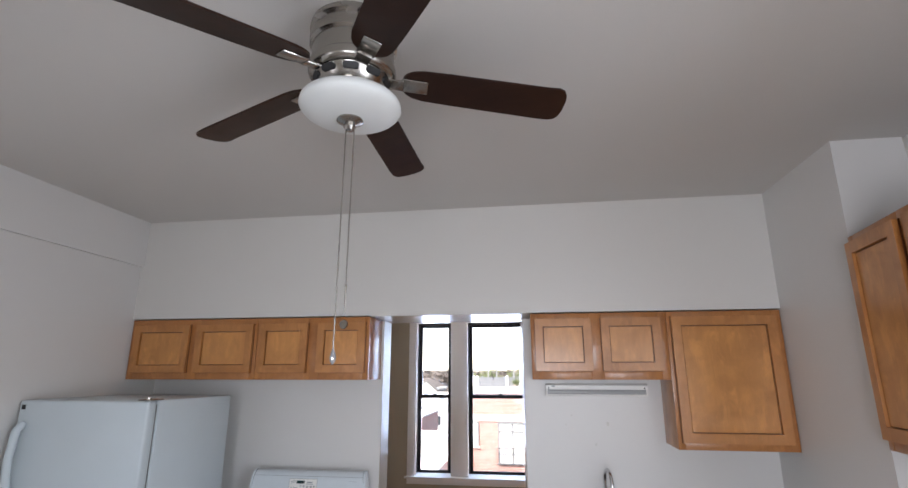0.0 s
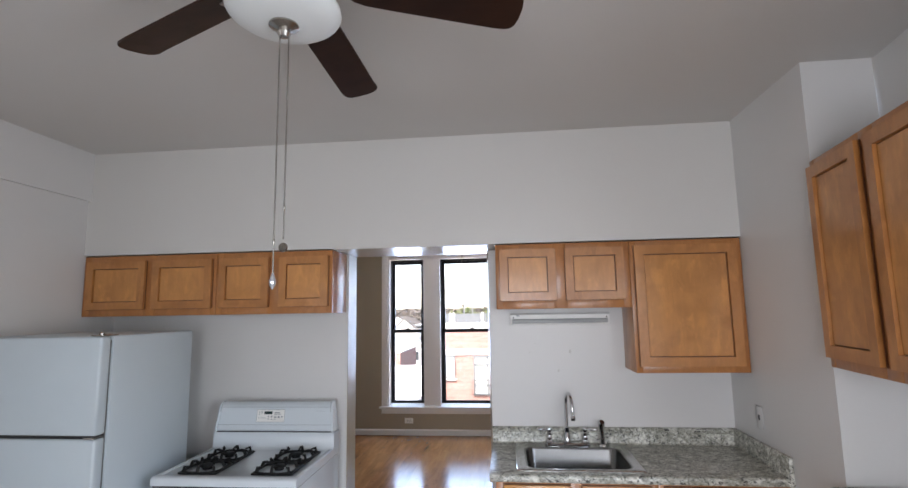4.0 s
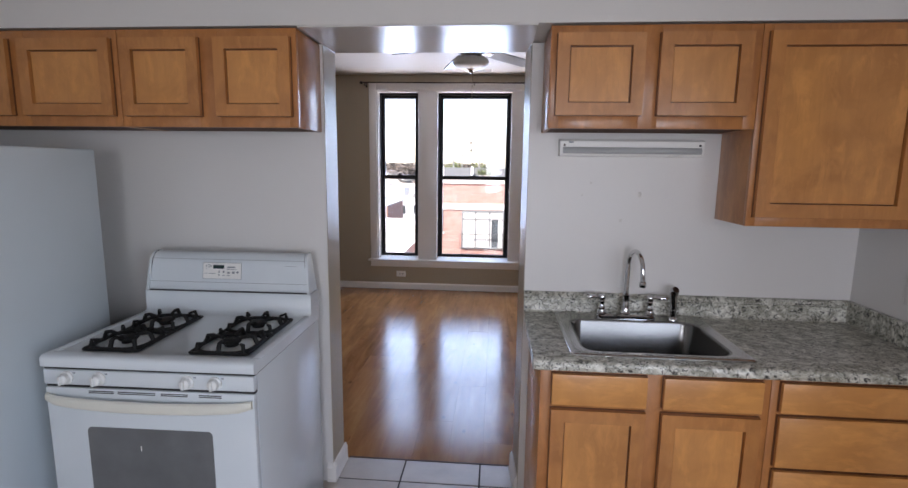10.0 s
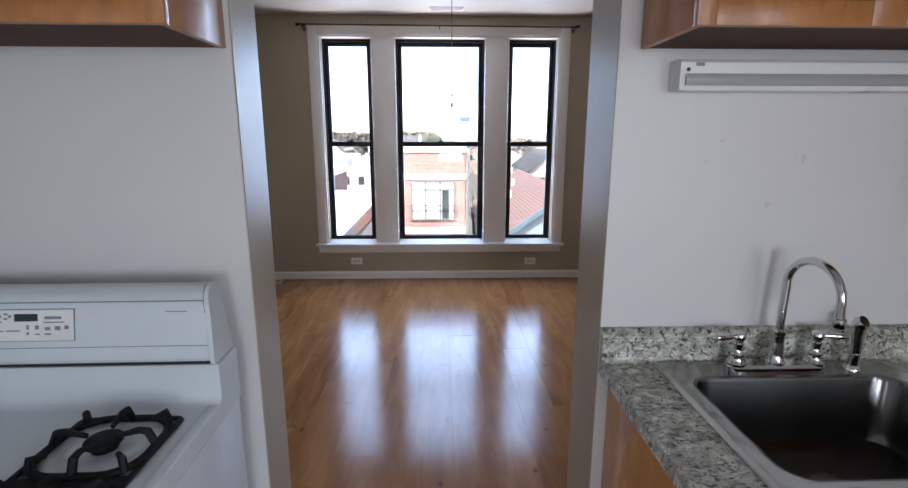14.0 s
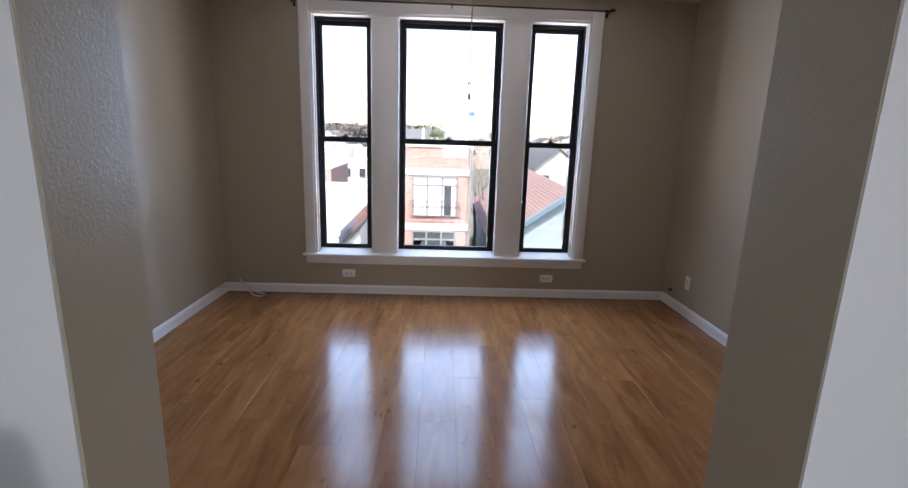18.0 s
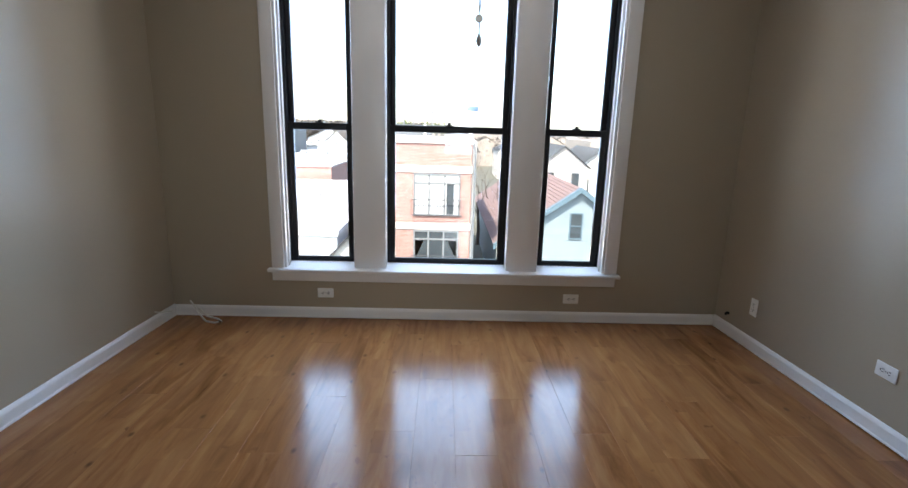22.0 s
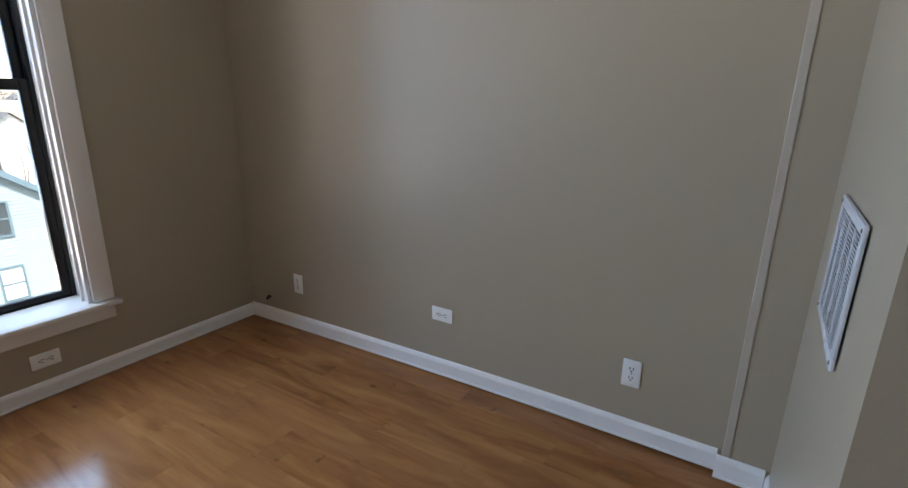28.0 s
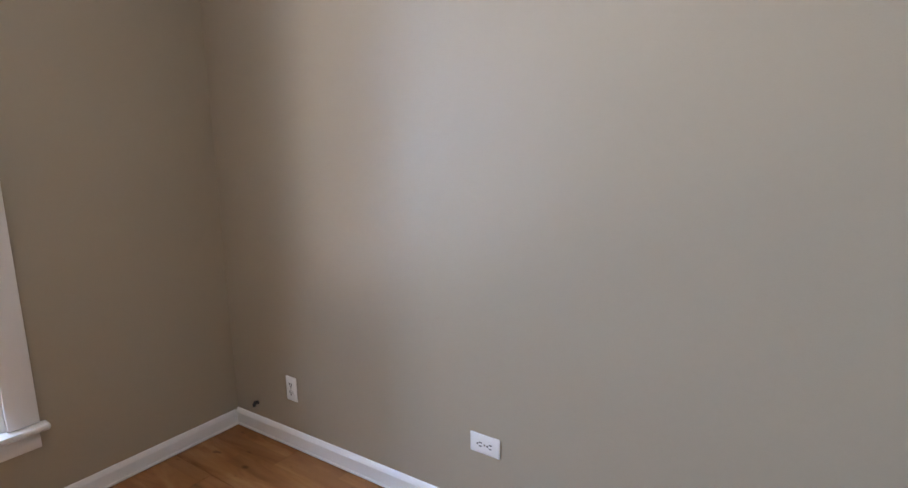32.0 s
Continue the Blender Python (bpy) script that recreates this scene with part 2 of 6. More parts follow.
def pane_glass(name):
    """Thin window glass: clear, with a reflection that grows at grazing angles."""
    n = Nodes(name)
    t = n.t.nodes
    tr, gl, mx = t.new("ShaderNodeBsdfTransparent"), t.new("ShaderNodeBsdfGlossy"), t.new("ShaderNodeMixShader")
    tr.inputs["Color"].default_value = (0.97, 0.985, 0.98, 1)
    gl.inputs["Roughness"].default_value = 0.02
    fr = n.add("ShaderNodeFresnel", IOR=1.45)
    n.t.links.new(fr.outputs[0], mx.inputs[0])
    n.t.links.new(tr.outputs[0], mx.inputs[1])
    n.t.links.new(gl.outputs[0], mx.inputs[2])
    n.t.links.new(mx.outputs[0], t["Material Output"].inputs["Surface"])
    return n.m


def brick_mat(name):
    """Red brick courses for walls seen from across a street."""
    n = Nodes(name)
    sep = n.add("ShaderNodeSeparateXYZ", Vector=n.where("Position"))
    su = n.add("ShaderNodeMath")
    su.operation = "ADD"
    n.put(su, 0, sep.outputs["X"]), n.put(su, 1, sep.outputs["Y"])
    v = n.add("ShaderNodeCombineXYZ", X=su.outputs[0], Y=sep.outputs["Z"]).outputs[0]
    br = n.add("ShaderNodeTexBrick", Vector=v, Scale=1.0, Mortar_Size=0.010, Brick_Width=0.215, Row_Height=0.075)
    br.inputs["Color1"].default_value, br.inputs["Color2"].default_value, br.inputs["Mortar"].default_value = (0.30, 0.122, 0.092, 1), (0.41, 0.195, 0.152, 1), (0.48, 0.40, 0.35, 1)
    c = n.mix(n.grey(n.noise(v, 3.0, 5, 0.7), (0.4, 0.0), (0.75, 0.45)), br.outputs["Color"], (0.25, 0.085, 0.05))
    n.base(Base_Color=c, Roughness=0.85)
    n.bump(br.outputs["Fac"], 0.4, -0.01)
    return n.m


WHITE = painted_wall("kitchen_white_paint", (0.70, 0.68, 0.66), 0.36, 0.18)
# kitchen white, slightly darker and warmer, for the bulkhead
WARMW = painted_wall("bulkhead_warm_white", (0.67, 0.645, 0.61), 0.42, 0.2)
CEIL = painted_wall("ceiling_paint", (0.65, 0.62, 0.59), 0.62, 0.22, 0.3)
CEIL2 = painted_wall("living_ceiling_paint", (0.60, 0.575, 0.54), 0.55, 0.22, 0.3)
TAUPE = painted_wall("taupe_paint", (0.388, 0.327, 0.240), 0.32, 0.24, 0.5)
GLOSSW = painted_wall("gloss_white_paint", (0.68, 0.655, 0.62), 0.17, 0.05)
TRIM = plain("white_trim_paint", (0.79, 0.765, 0.735), 0.30, var=0.004, scale=4, grain=70, bump=0.02, rvar=0.01)
MAPLE = maple("maple_upright", (0.540, 0.234, 0.071), (0.370, 0.138, 0.039), "Z", 0.22)
MAPLE_X = maple("maple_level", (0.675, 0.315, 0.096), (0.475, 0.192, 0.053), "X", 0.22)
MAPLE_F = maple("maple_face_frame", (0.500, 0.206, 0.063), (0.345, 0.125, 0.035), "Z", 0.22)
MAPLE_P = maple("maple_panel", (0.640, 0.290, 0.088), (0.462, 0.187, 0.052), "Z", 0.22)
# colour of the shadow line painted round doors and drawer fronts
MAPLE_D = plain("door_shadow_brown", (0.150, 0.052, 0.019), 0.5, var=0.15, scale=20)
# maple darkened to put the shade under and inside cabinets into its colour
MAPLE_SHADE = plain("shaded_maple", (0.10, 0.040, 0.022), 0.8, var=0.15, scale=8)
OAK = plank_oak("laminate_oak")
SUBFLOOR = plain("floor_gap", (0.07, 0.035, 0.018), 0.7)
SCUFF = plain("worn_board", (0.13, 0.075, 0.045), 0.85, var=0.2, scale=60)
TILE = tile_mat("floor_tile")
GROUT = plain("dark_grout", (0.045, 0.038, 0.034), 0.95, var=0.2, scale=20)
GRANITE = granite_look("granite_laminate")
STEEL = steel("brushed_steel", 0.19, (4, 160, 160), (0.50, 0.495, 0.485))
STEEL_BOWL = plain("bowl_steel", (0.185, 0.181, 0.175), 0.21, 1.0, var=0.04, scale=3, grain=300, bump=0.0, rvar=0.04)
CHROME = plain("chrome", (0.66, 0.66, 0.67), 0.09, 1.0, var=0.03, bump=0.0, rvar=0.03)
NICKEL = plain("brushed_nickel", (0.40, 0.375, 0.345), 0.25, 1.0, var=0.04, scale=4, grain=200, bump=0.0, rvar=0.04)
ENAMEL = plain("white_enamel", (0.655, 0.705, 0.735), 0.20, var=0.02, scale=6, grain=240, bump=0.015, coat=0.3, rvar=0.05)
FRIDGE = plain("fridge_white", (0.575, 0.64, 0.675), 0.33, var=0.02, scale=5, grain=420, bump=0.22, rvar=0.05)
CREAM = plain("cream_plastic", (0.70, 0.69, 0.61), 0.32, var=0.03, bump=0.02)
KNOB = plain("white_knob", (0.76, 0.77, 0.76), 0.28, var=0.03, bump=0.01)
IRON = plain("cast_iron", (0.010, 0.010, 0.010), 0.62, var=0.25, scale=40, grain=300, bump=0.25)
IRON.node_tree.nodes["Principled BSDF"].inputs["Specular IOR Level"].default_value = 0.22
BLACK = plain("black_rubber", (0.012, 0.012, 0.013), 0.6, var=0.2)
OVEN = plain("oven_window", (0.145, 0.15, 0.155), 0.16, var=0.12, scale=9, grain=500, bump=0.0)
DISPLAY = plain("display_glass", (0.008, 0.030, 0.030), 0.12, var=0.05, bump=0.0)
INK = plain("grey_print", (0.22, 0.24, 0.26), 0.5, var=0.05, bump=0.0)
BLADE = maple("walnut_blade", (0.030, 0.012, 0.007), (0.014, 0.0055, 0.004), "X", 0.0)
BLADE.node_tree.nodes["Principled BSDF"].inputs["Specular IOR Level"].default_value = 0.22
OPAL = plain("opal_glass", (0.72, 0.73, 0.71), 0.42, var=0.02, bump=0.0)
CRYSTAL = plain("clear_bead", (0.50, 0.50, 0.52), 0.05, 0.6, var=0.05, bump=0.0)
SASH = plain("black_sash", (0.008, 0.0075, 0.008), 0.38, var=0.2, scale=12, bump=0.05)
SASH.node_tree.nodes["Principled BSDF"].inputs["Specular IOR Level"].default_value = 0.3
GLASS = pane_glass("window_glass")
VENTW = plain("grille_paint", (0.60, 0.615, 0.64), 0.35, var=0.03, bump=0.02)
PLASTIC = plain("white_plastic", (0.80, 0.79, 0.76), 0.30, var=0.02, bump=0.0)
SLOT = plain("dark_slot", (0.02, 0.018, 0.016), 0.7, var=0.1, bump=0.0)
DUCT = plain("grey_filter", (0.17, 0.17, 0.175), 0.9, var=0.15, scale=30)
ROD = plain("bronze_rod", (0.035, 0.022, 0.018), 0.40, 0.6, var=0.15)
CABLE = plain("white_cable", (0.66, 0.64, 0.58), 0.45, var=0.08)
LENS = plain("ribbed_lens", (0.40, 0.41, 0.41), 0.14, var=0.04, bump=0.0)
BRICK = brick_mat("red_brick")
STONE = plain("limestone", (0.62, 0.58, 0.52), 0.85, var=0.08, scale=2, grain=30, space="Position")
WROOF = plain("white_roof", (0.78, 0.77, 0.75), 0.8, var=0.06, scale=0.6, grain=8, space="Position")
SIDING = plain("teal_siding", (0.225, 0.265, 0.27), 0.6, var=0.06, scale=1.2, grain=25, space="Position")
SIDING_T = plain("teal_trim", (0.10, 0.15, 0.175), 0.6, var=0.06, space="Position")
SHINGLE = plain("red_shingle", (0.20, 0.128, 0.110), 0.9, var=0.16, scale=1.5, grain=14, space="Position")
GSHINGLE = plain("grey_shingle", (0.20, 0.20, 0.20), 0.9, var=0.16, scale=1.5, grain=14, space="Position")
CLAD = plain("far_cladding", (0.55, 0.50, 0.43), 0.85, var=0.10, scale=0.5, space="Position")
CLAD2 = plain("far_cladding_tan", (0.36, 0.30, 0.245), 0.85, var=0.12, scale=0.5, space="Position")
ASPHALT = plain("asphalt", (0.055, 0.054, 0.052), 0.92, var=0.15, scale=0.4, grain=12, space="Position")
EARTH = plain("ground_mix", (0.13, 0.12, 0.085), 0.95, var=0.25, scale=0.05, grain=2, space="Position")
BARK = plain("bark", (0.13, 0.10, 0.08), 0.95, var=0.2, scale=3)
LEAF = plain("spring_leaves", (0.10, 0.12, 0.035), 0.7, var=0.3, scale=2)
BLUEBOX = plain("blue_box", (0.10, 0.16, 0.26), 0.5, var=0.08)
SCREEN = plain("grey_screen", (0.13, 0.135, 0.14), 0.7, var=0.1)
FENCE = plain("dark_fence", (0.06, 0.06, 0.065), 0.6, var=0.15)
WFRAME = plain("grey_window_frame", (0.20, 0.20, 0.195), 0.5, var=0.06)
DARKGL = plain("dark_pane", (0.05, 0.06, 0.065), 0.08, var=0.2, scale=1, bump=0.0)
CURTAIN = plain("white_curtain", (0.66, 0.63, 0.58), 0.9, var=0.08, scale=6)

# ---- mesh tools ----


def box(bm, x0, y0, z0, x1, y1, z1, bevel=0.0, seg=2):
    """A box between two corners, with rounded edges if asked."""
    vs = bmesh.ops.create_cube(bm, size=1.0, matrix=Matrix.LocRotScale(((x0 + x1) / 2, (y0 + y1) / 2, (z0 + z1) / 2), None, (abs(x1 - x0), abs(y1 - y0), abs(z1 - z0))))["verts"]
    if bevel:
        bmesh.ops.bevel(bm, geom=list({e for v in vs for e in v.link_edges}), offset=bevel, segments=seg, profile=0.5, affect="EDGES")
    return bm


def boxes(*rows, bevel=0.0):
    bm = bmesh.new()
    for r in rows:
        box(bm, *r, bevel=bevel)
    return bm


def turned(bm, profile, at=(0, 0, 0), n=24, axis="Z"):
    """A turned shape from (radius, height) pairs."""
    rings = []
    for r, h in profile:
        ring = []
        for i in range(n):
            a = 2 * math.pi * i / n
            p = (r * math.cos(a), r * math.sin(a), h)
            if axis == "Y":
                p = (p[0], p[2], p[1])
            elif axis == "X":
                p = (p[2], p[0], p[1])
            ring.append(bm.verts.new((p[0] + at[0], p[1] + at[1], p[2] + at[2])))
        rings.append(ring)
    for a, b in zip(rings, rings[1:]):
        for i in range(n):
            bm.faces.new((a[i], a[(i + 1) % n], b[(i + 1) % n], b[i]))
    for ring, (r, h) in ((rings[0], profile[0]), (rings[-1], profile[-1])):
        if r > 1e-4:
            bm.faces.new(ring)
    return bm


def tube(bm, pts, r, n=10, closed=False, flat=1.0):
    """A tube along points. r: one radius or one a point."""
    pts = [Vector(p) for p in pts]
    rs = [r] * len(pts) if isinstance(r, (int, float)) else r
    rings, up = [], None
    for i, p in enumerate(pts):
        a = pts[i - 1] if i or closed else p
        b = pts[(i + 1) % len(pts)] if i + 1 < len(pts) or closed else p
        d = (b - a).normalized()
        if up is None:
            up = Vector((0, 0, 1)) if abs(d.z) < 0.9 else Vector((1, 0, 0))
        side = d.cross(up).normalized()
        up = side.cross(d).normalized()
        rings.append([bm.verts.new(p + rs[i] * (math.cos(k) * side + flat * math.sin(k) * up)) for k in (2 * math.pi * j / n for j in range(n))])
    pairs = list(zip(rings, rings[1:])) + ([(rings[-1], rings[0])] if closed else [])
    for a, b in pairs:
        for j in range(n):
            bm.faces.new((a[j], a[(j + 1) % n], b[(j + 1) % n], b[j]))
    if not closed:
        bm.faces.new(rings[0]), bm.faces.new(rings[-1])
    return bm


def extruded(bm, outline, x0, x1):
    """An outline of (y, z) pairs drawn out along x."""
    a = [bm.verts.new((x0, y, z)) for y, z in outline]
    b = [bm.verts.new((x1, y, z)) for y, z in outline]
    k = len(outline)
    for i in range(k):
        bm.faces.new((a[i], a[(i + 1) % k], b[(i + 1) % k], b[i]))
    bm.faces.new(a), bm.faces.new(b)
    return bm


def round_rect(x0, y0, x1, y1, r, n=6):
    pts = []
    for cx, cy, a0 in ((x1 - r, y1 - r, 0), (x0 + r, y1 - r, 90), (x0 + r, y0 + r, 180), (x1 - r, y0 + r, 270)):
        for i in range(n + 1):
            a = radians(a0 + 90 * i / n)
            pts.append((cx + r * math.cos(a), cy + r * math.sin(a)))
    return pts


def mesh(name, bm, mat, smooth=True):
    bmesh.ops.recalc_face_normals(bm, faces=bm.faces)
    me = bpy.data.meshes.new(name)
    bm.to_mesh(me)
    bm.free()
    me.materials.append(mat)
    if smooth:
        me.shade_smooth()
        me.set_sharp_from_angle(angle=radians(38))
    return me


def part(name, bm, mat, parent=None, label="", smooth=True):
    ob = new(name, mesh(name, bm, mat, smooth))
    ob.parent = parent
    return tagged(ob, label)


def thing(name, m, label, category, group=""):
    ob = new(name)
    ob.empty_display_size = 0.1
    ob.matrix_basis = m
    return tagged(ob, label, category, group)


def built(name, bm, mat, label, category="structure"):
    return tagged(part(name, bm, mat, None, label, smooth=False), label, category, kind="structure")


# ---- structure ----
KX0, KX1, YS, YK, YL, YW = -2.165, 1.78, -2.0, 3.56, 3.735, 7.615   # kitchen sides, south wall, partition faces, window wall
LX0, LX1 = -2.10, 2.08
PX0, PX1 = -0.535, 0.366                                            # passage
KC, LC, HEAD = 2.75, 2.66, 2.082                                    # ceilings, underside of the bulkhead
YC = 4.660                                                           # face of the closet wall
YT = 3.775                                                          # where tiles meet boards

kitchen_floor = built("floor_1", boxes((KX0 - 0.1, YS - 0.1, -0.25, 2.2, YT, -0.0022)), GROUT, "kitchen floor of square beige tiles with dark grout joints", "floor")


def fall(y):
    """Height of the old, uneven boards: a low hump, then a fall towards the window."""
    u = max(0.0, y - YT) / (YW - YT)
    return 0.0729 * u - 0.0969 * u * u


def follow_floor(bm):
    for v in bm.verts:
        v.co.z += fall(v.co.y)
    return bm


living_floor = built("floor_2", follow_floor(boxes((LX0 - 0.1, YT + 0.001, -0.25, LX1 + 0.1, YW + 0.05, -0.009))), SUBFLOOR, "glossy oak-look laminate floor with worn spots", "floor")
built("ceiling_1", boxes((KX0 - 0.1, YS - 0.1, KC, 2.2, YL - 0.02, KC + 0.2)), CEIL, "plain off-white kitchen ceiling", "ceiling")
built("ceiling_2", boxes((LX0 - 0.1, YL - 0.018, LC, LX1 + 0.1, YW + 0.2, LC + 0.29)), CEIL2, "plain off-white living room ceiling", "ceiling")

# the unseen opening near the rear is added to hold a fill lamp
built("wall_kitchen_west", boxes((KX0 - 0.1, -0.45, -0.006, KX0, YK + 0.09, 2.44), (KX0 - 0.1, YS, -0.006, KX0, -1.45, 2.44), (KX0 - 0.1, -1.45, -0.006, KX0, -0.45, 0.85), (KX0 - 0.1, -1.45, 2.05, KX0, -0.45, 2.44), (KX0 - 0.1, YS, 2.44, KX0 + 0.022, 3.28, KC)), WHITE, "white painted kitchen wall with a shallow ledge below the ceiling", "wall")
# never in view; the darker taupe is chosen to bounce less light
built("wall_kitchen_south", boxes((KX0 - 0.1, YS - 0.1, -0.006, -0.27, YS, KC), (1.17, YS - 0.1, -0.006, 2.2, YS, KC), (-0.27, YS - 0.1, -0.006, 1.17, YS, 0.73), (-0.27, YS - 0.1, 2.07, 1.17, YS, KC)), TAUPE, "unseen kitchen wall, taupe to cut its bounced light, with a window opening", "wall")
built("wall_kitchen_north", boxes((KX0, YK, -0.006, PX0, YK + 0.09, HEAD), (PX1 + 0.012, YK, -0.006, KX1, YK + 0.09, HEAD)), WHITE, "white semi-gloss kitchen wall behind stove and sink", "wall")
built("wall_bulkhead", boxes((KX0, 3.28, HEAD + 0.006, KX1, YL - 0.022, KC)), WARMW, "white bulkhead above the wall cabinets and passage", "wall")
built("trim_bulkhead_soffit", boxes((PX0 - 0.001, 3.283, HEAD, PX1 + 0.013, YL - 0.001, HEAD + 0.0055)), GLOSSW, "glossy white underside of the bulkhead over the passage", "soffit")
built("wall_kitchen_chase", boxes((KX1, 2.59, -0.006, 2.07, YK + 0.09, KC)), WHITE, "white boxed-out corner of the kitchen wall", "wall")
_b = boxes((0.0, 0.0, -0.006, 1.65, 0.1, KC - 0.001), (2.95, 0.0, -0.006, 4.62, 0.1, KC - 0.001), (1.65, 0.0, -0.006, 2.95, 0.1, 0.82), (1.65, 0.0, 2.13, 2.95, 0.1, KC - 0.001))
_b.transform(pose(2.077, 2.60, 0, 0, 0, -97.5))
built("wall_kitchen_east", _b, WHITE, "white kitchen wall beside the cabinets, running slightly aslant, with a window opening", "wall")

# unseen box added outside the rear opening to block the sun
built("wall_rear_sun_block", boxes((-0.5, -3.0, 0.0, 1.4, -2.9, 2.6), (-0.5, -2.9, 0.0, -0.4, -2.1, 2.6), (1.3, -2.9, 0.0, 1.4, -2.1, 2.6), (-0.5, -3.0, 2.6, 1.4, -2.1, 2.7), (-0.5, -3.0, -0.1, 1.4, -2.1, 0.0)), WHITE, "unseen white box added to keep sun out of the rear opening", "wall")
# the same for the west opening: an added box, never in view
built("wall_side_sun_block", boxes((-3.1, -1.7, 0.0, -3.0, -0.2, 2.6), (-3.0, -1.7, 0.0, KX0 - 0.1, -1.6, 2.6), (-3.0, -0.3, 0.0, KX0 - 0.1, -0.2, 2.6), (-3.1, -1.7, 2.6, KX0 - 0.1, -0.2, 2.7), (-3.1, -1.7, -0.1, KX0 - 0.1, -0.2, 0.0)), WHITE, "unseen white box added to keep sun out of the west opening", "wall")
built("wall_living_south", boxes((LX0 - 0.1, YK + 0.091, -0.009, PX0, YL, LC), (PX1 + 0.014, YK + 0.091, -0.009, 2.17, YL, LC), (PX0, YL - 0.021, HEAD + 0.006, PX1 + 0.014, YL, LC)), TAUPE, "taupe painted wall around the passage", "wall")
built("trim_passage_jamb", boxes((PX0 - 0.002, YK + 0.004, 0, PX0 + 0.003, YL - 0.002, HEAD)), TAUPE, "taupe painted jamb of the passage", "jamb")
_b = bmesh.new()
_o = ((PX1 + 0.010, YK + 0.002), (PX1 + 0.020, YK + 0.002), (PX1 + 0.020, YL + 0.002), (PX1 - 0.006, YL + 0.002))
_lo, _hi = [_b.verts.new((x, y, 0.0)) for x, y in _o], [_b.verts.new((x, y, HEAD)) for x, y in _o]
_b.faces.new(_lo), _b.faces.new(_hi)
for i in range(4):
    _b.faces.new((_lo[i], _lo[(i + 1) % 4], _hi[(i + 1) % 4], _hi[i]))
built("trim_passage_jamb_2", _b, TAUPE, "taupe painted jamb of the passage", "jamb")
built("wall_living_west", boxes((LX0 - 0.1, YL, -0.05, LX0, YW, LC)), TAUPE, "taupe painted living room wall", "wall")
built("wall_living_east", boxes((LX1, 4.820, -0.05, LX1 + 0.1, YW, LC), (2.049, YC, -0.05, LX1 + 0.1, 4.792, LC)), TAUPE, "taupe painted living room wall with a shallow step", "wall")
_b = bmesh.new()
box(_b, 2.045, 4.792, -0.05, LX1 + 0.1, 4.820, LC, bevel=0.003)
built("trim_corner_batten", _b, plain("batten_paint", (0.46, 0.400, 0.325), 0.35, var=0.03), "pale vertical batten at the step of the wall", "trim")
built("wall_closet", boxes((1.080, 4.58, -0.05, LX1 + 0.1, YC, LC), (1.080, YL, -0.05, 1.170, 4.58, LC)), TAUPE, "taupe painted closet wall that carries the air grille", "wall")
OX0, OX1, OZ0, OZ1 = -1.252, 1.172, 0.372, 2.478
built("wall_living_north", boxes((LX0 - 0.1, YW, -0.4, OX0, YW + 0.2, LC), (OX1, YW, -0.4, LX1 + 0.1, YW + 0.2, LC), (OX0, YW, -0.4, OX1, YW + 0.2, OZ0), (OX0, YW, OZ1, OX1, YW + 0.2, LC)), TAUPE, "taupe painted window wall", "wall")


def base_board(name, x0, y0, x1, y1, h=0.082, gap=0.0):
    """A moulded baseboard along a wall between two floor points; the room lies to the left of the way."""
    bm = bmesh.new()
    d = Vector((x1 - x0, y1 - y0, 0))
    prof = [(0, 0), (0.016, 0), (0.016, 0.008), (0.013, 0.012), (0.013, h - 0.022), (0.010, h - 0.012), (0.006, h - 0.004), (0.002, h), (0, h)]
    extruded(bm, prof, 0, d.length)
    ang = math.atan2(d.y, d.x)
    bm.transform(Matrix.Translation((x0, y0, 0.004)) @ Matrix.Rotation(ang, 4, "Z"))
    bmesh.ops.subdivide_edges(bm, edges=[e for e in bm.edges if e.calc_length() > 1.0], cuts=6)
    follow_floor(bm)
    for v in bm.verts:
        v.co.z += gap * min(1.0, max(0.0, (6.9 - v.co.y) / 1.2))
    return built(name, bm, TRIM, "white painted baseboard", "baseboard")


base_board("baseboard_2", LX0, YW - 0.0, LX0, YL, 0.088)
base_board("baseboard_3", LX1, 4.836, LX1, YW, 0.088, 0.008)
base_board("baseboard_4", LX1 - 0.016, YW, LX0 + 0.016, YW)
base_board("baseboard_1", 2.046, 4.676, 2.046, 4.838, 0.094)
base_board("baseboard_5", 1.080, YC, 2.046, YC)
base_board("baseboard_7", LX0 + 0.016, YL, PX0 + 0.003, YL)
base_board("baseboard_8", PX1 - 0.003, YL, 1.080, YL)
base_board("baseboard_9", PX0 + 0.003, YL + 0.02, PX0 + 0.003, YK - 0.016, 0.095)
base_board("baseboard_10", PX1 + 0.008, YK - 0.016, PX1 - 0.010, YL + 0.02, 0.095)
base_board("baseboard_11", PX0 + 0.02, YK, -0.56, YK, 0.095)

# ---- the living room's triple window ----
window = tagged(new("window_1"), "triple black sash window with white painted casing and sill", "window", kind="structure")
bm = bmesh.new()
CY = YW - 0.018
for x0, x1 in ((OX0 - 0.088, OX0 + 0.002), (OX1 - 0.002, OX1 + 0.094)):
    box(bm, x0, CY, OZ0 + 0.002, x1, YW - 0.0005, OZ1 + 0.09, 0.003)
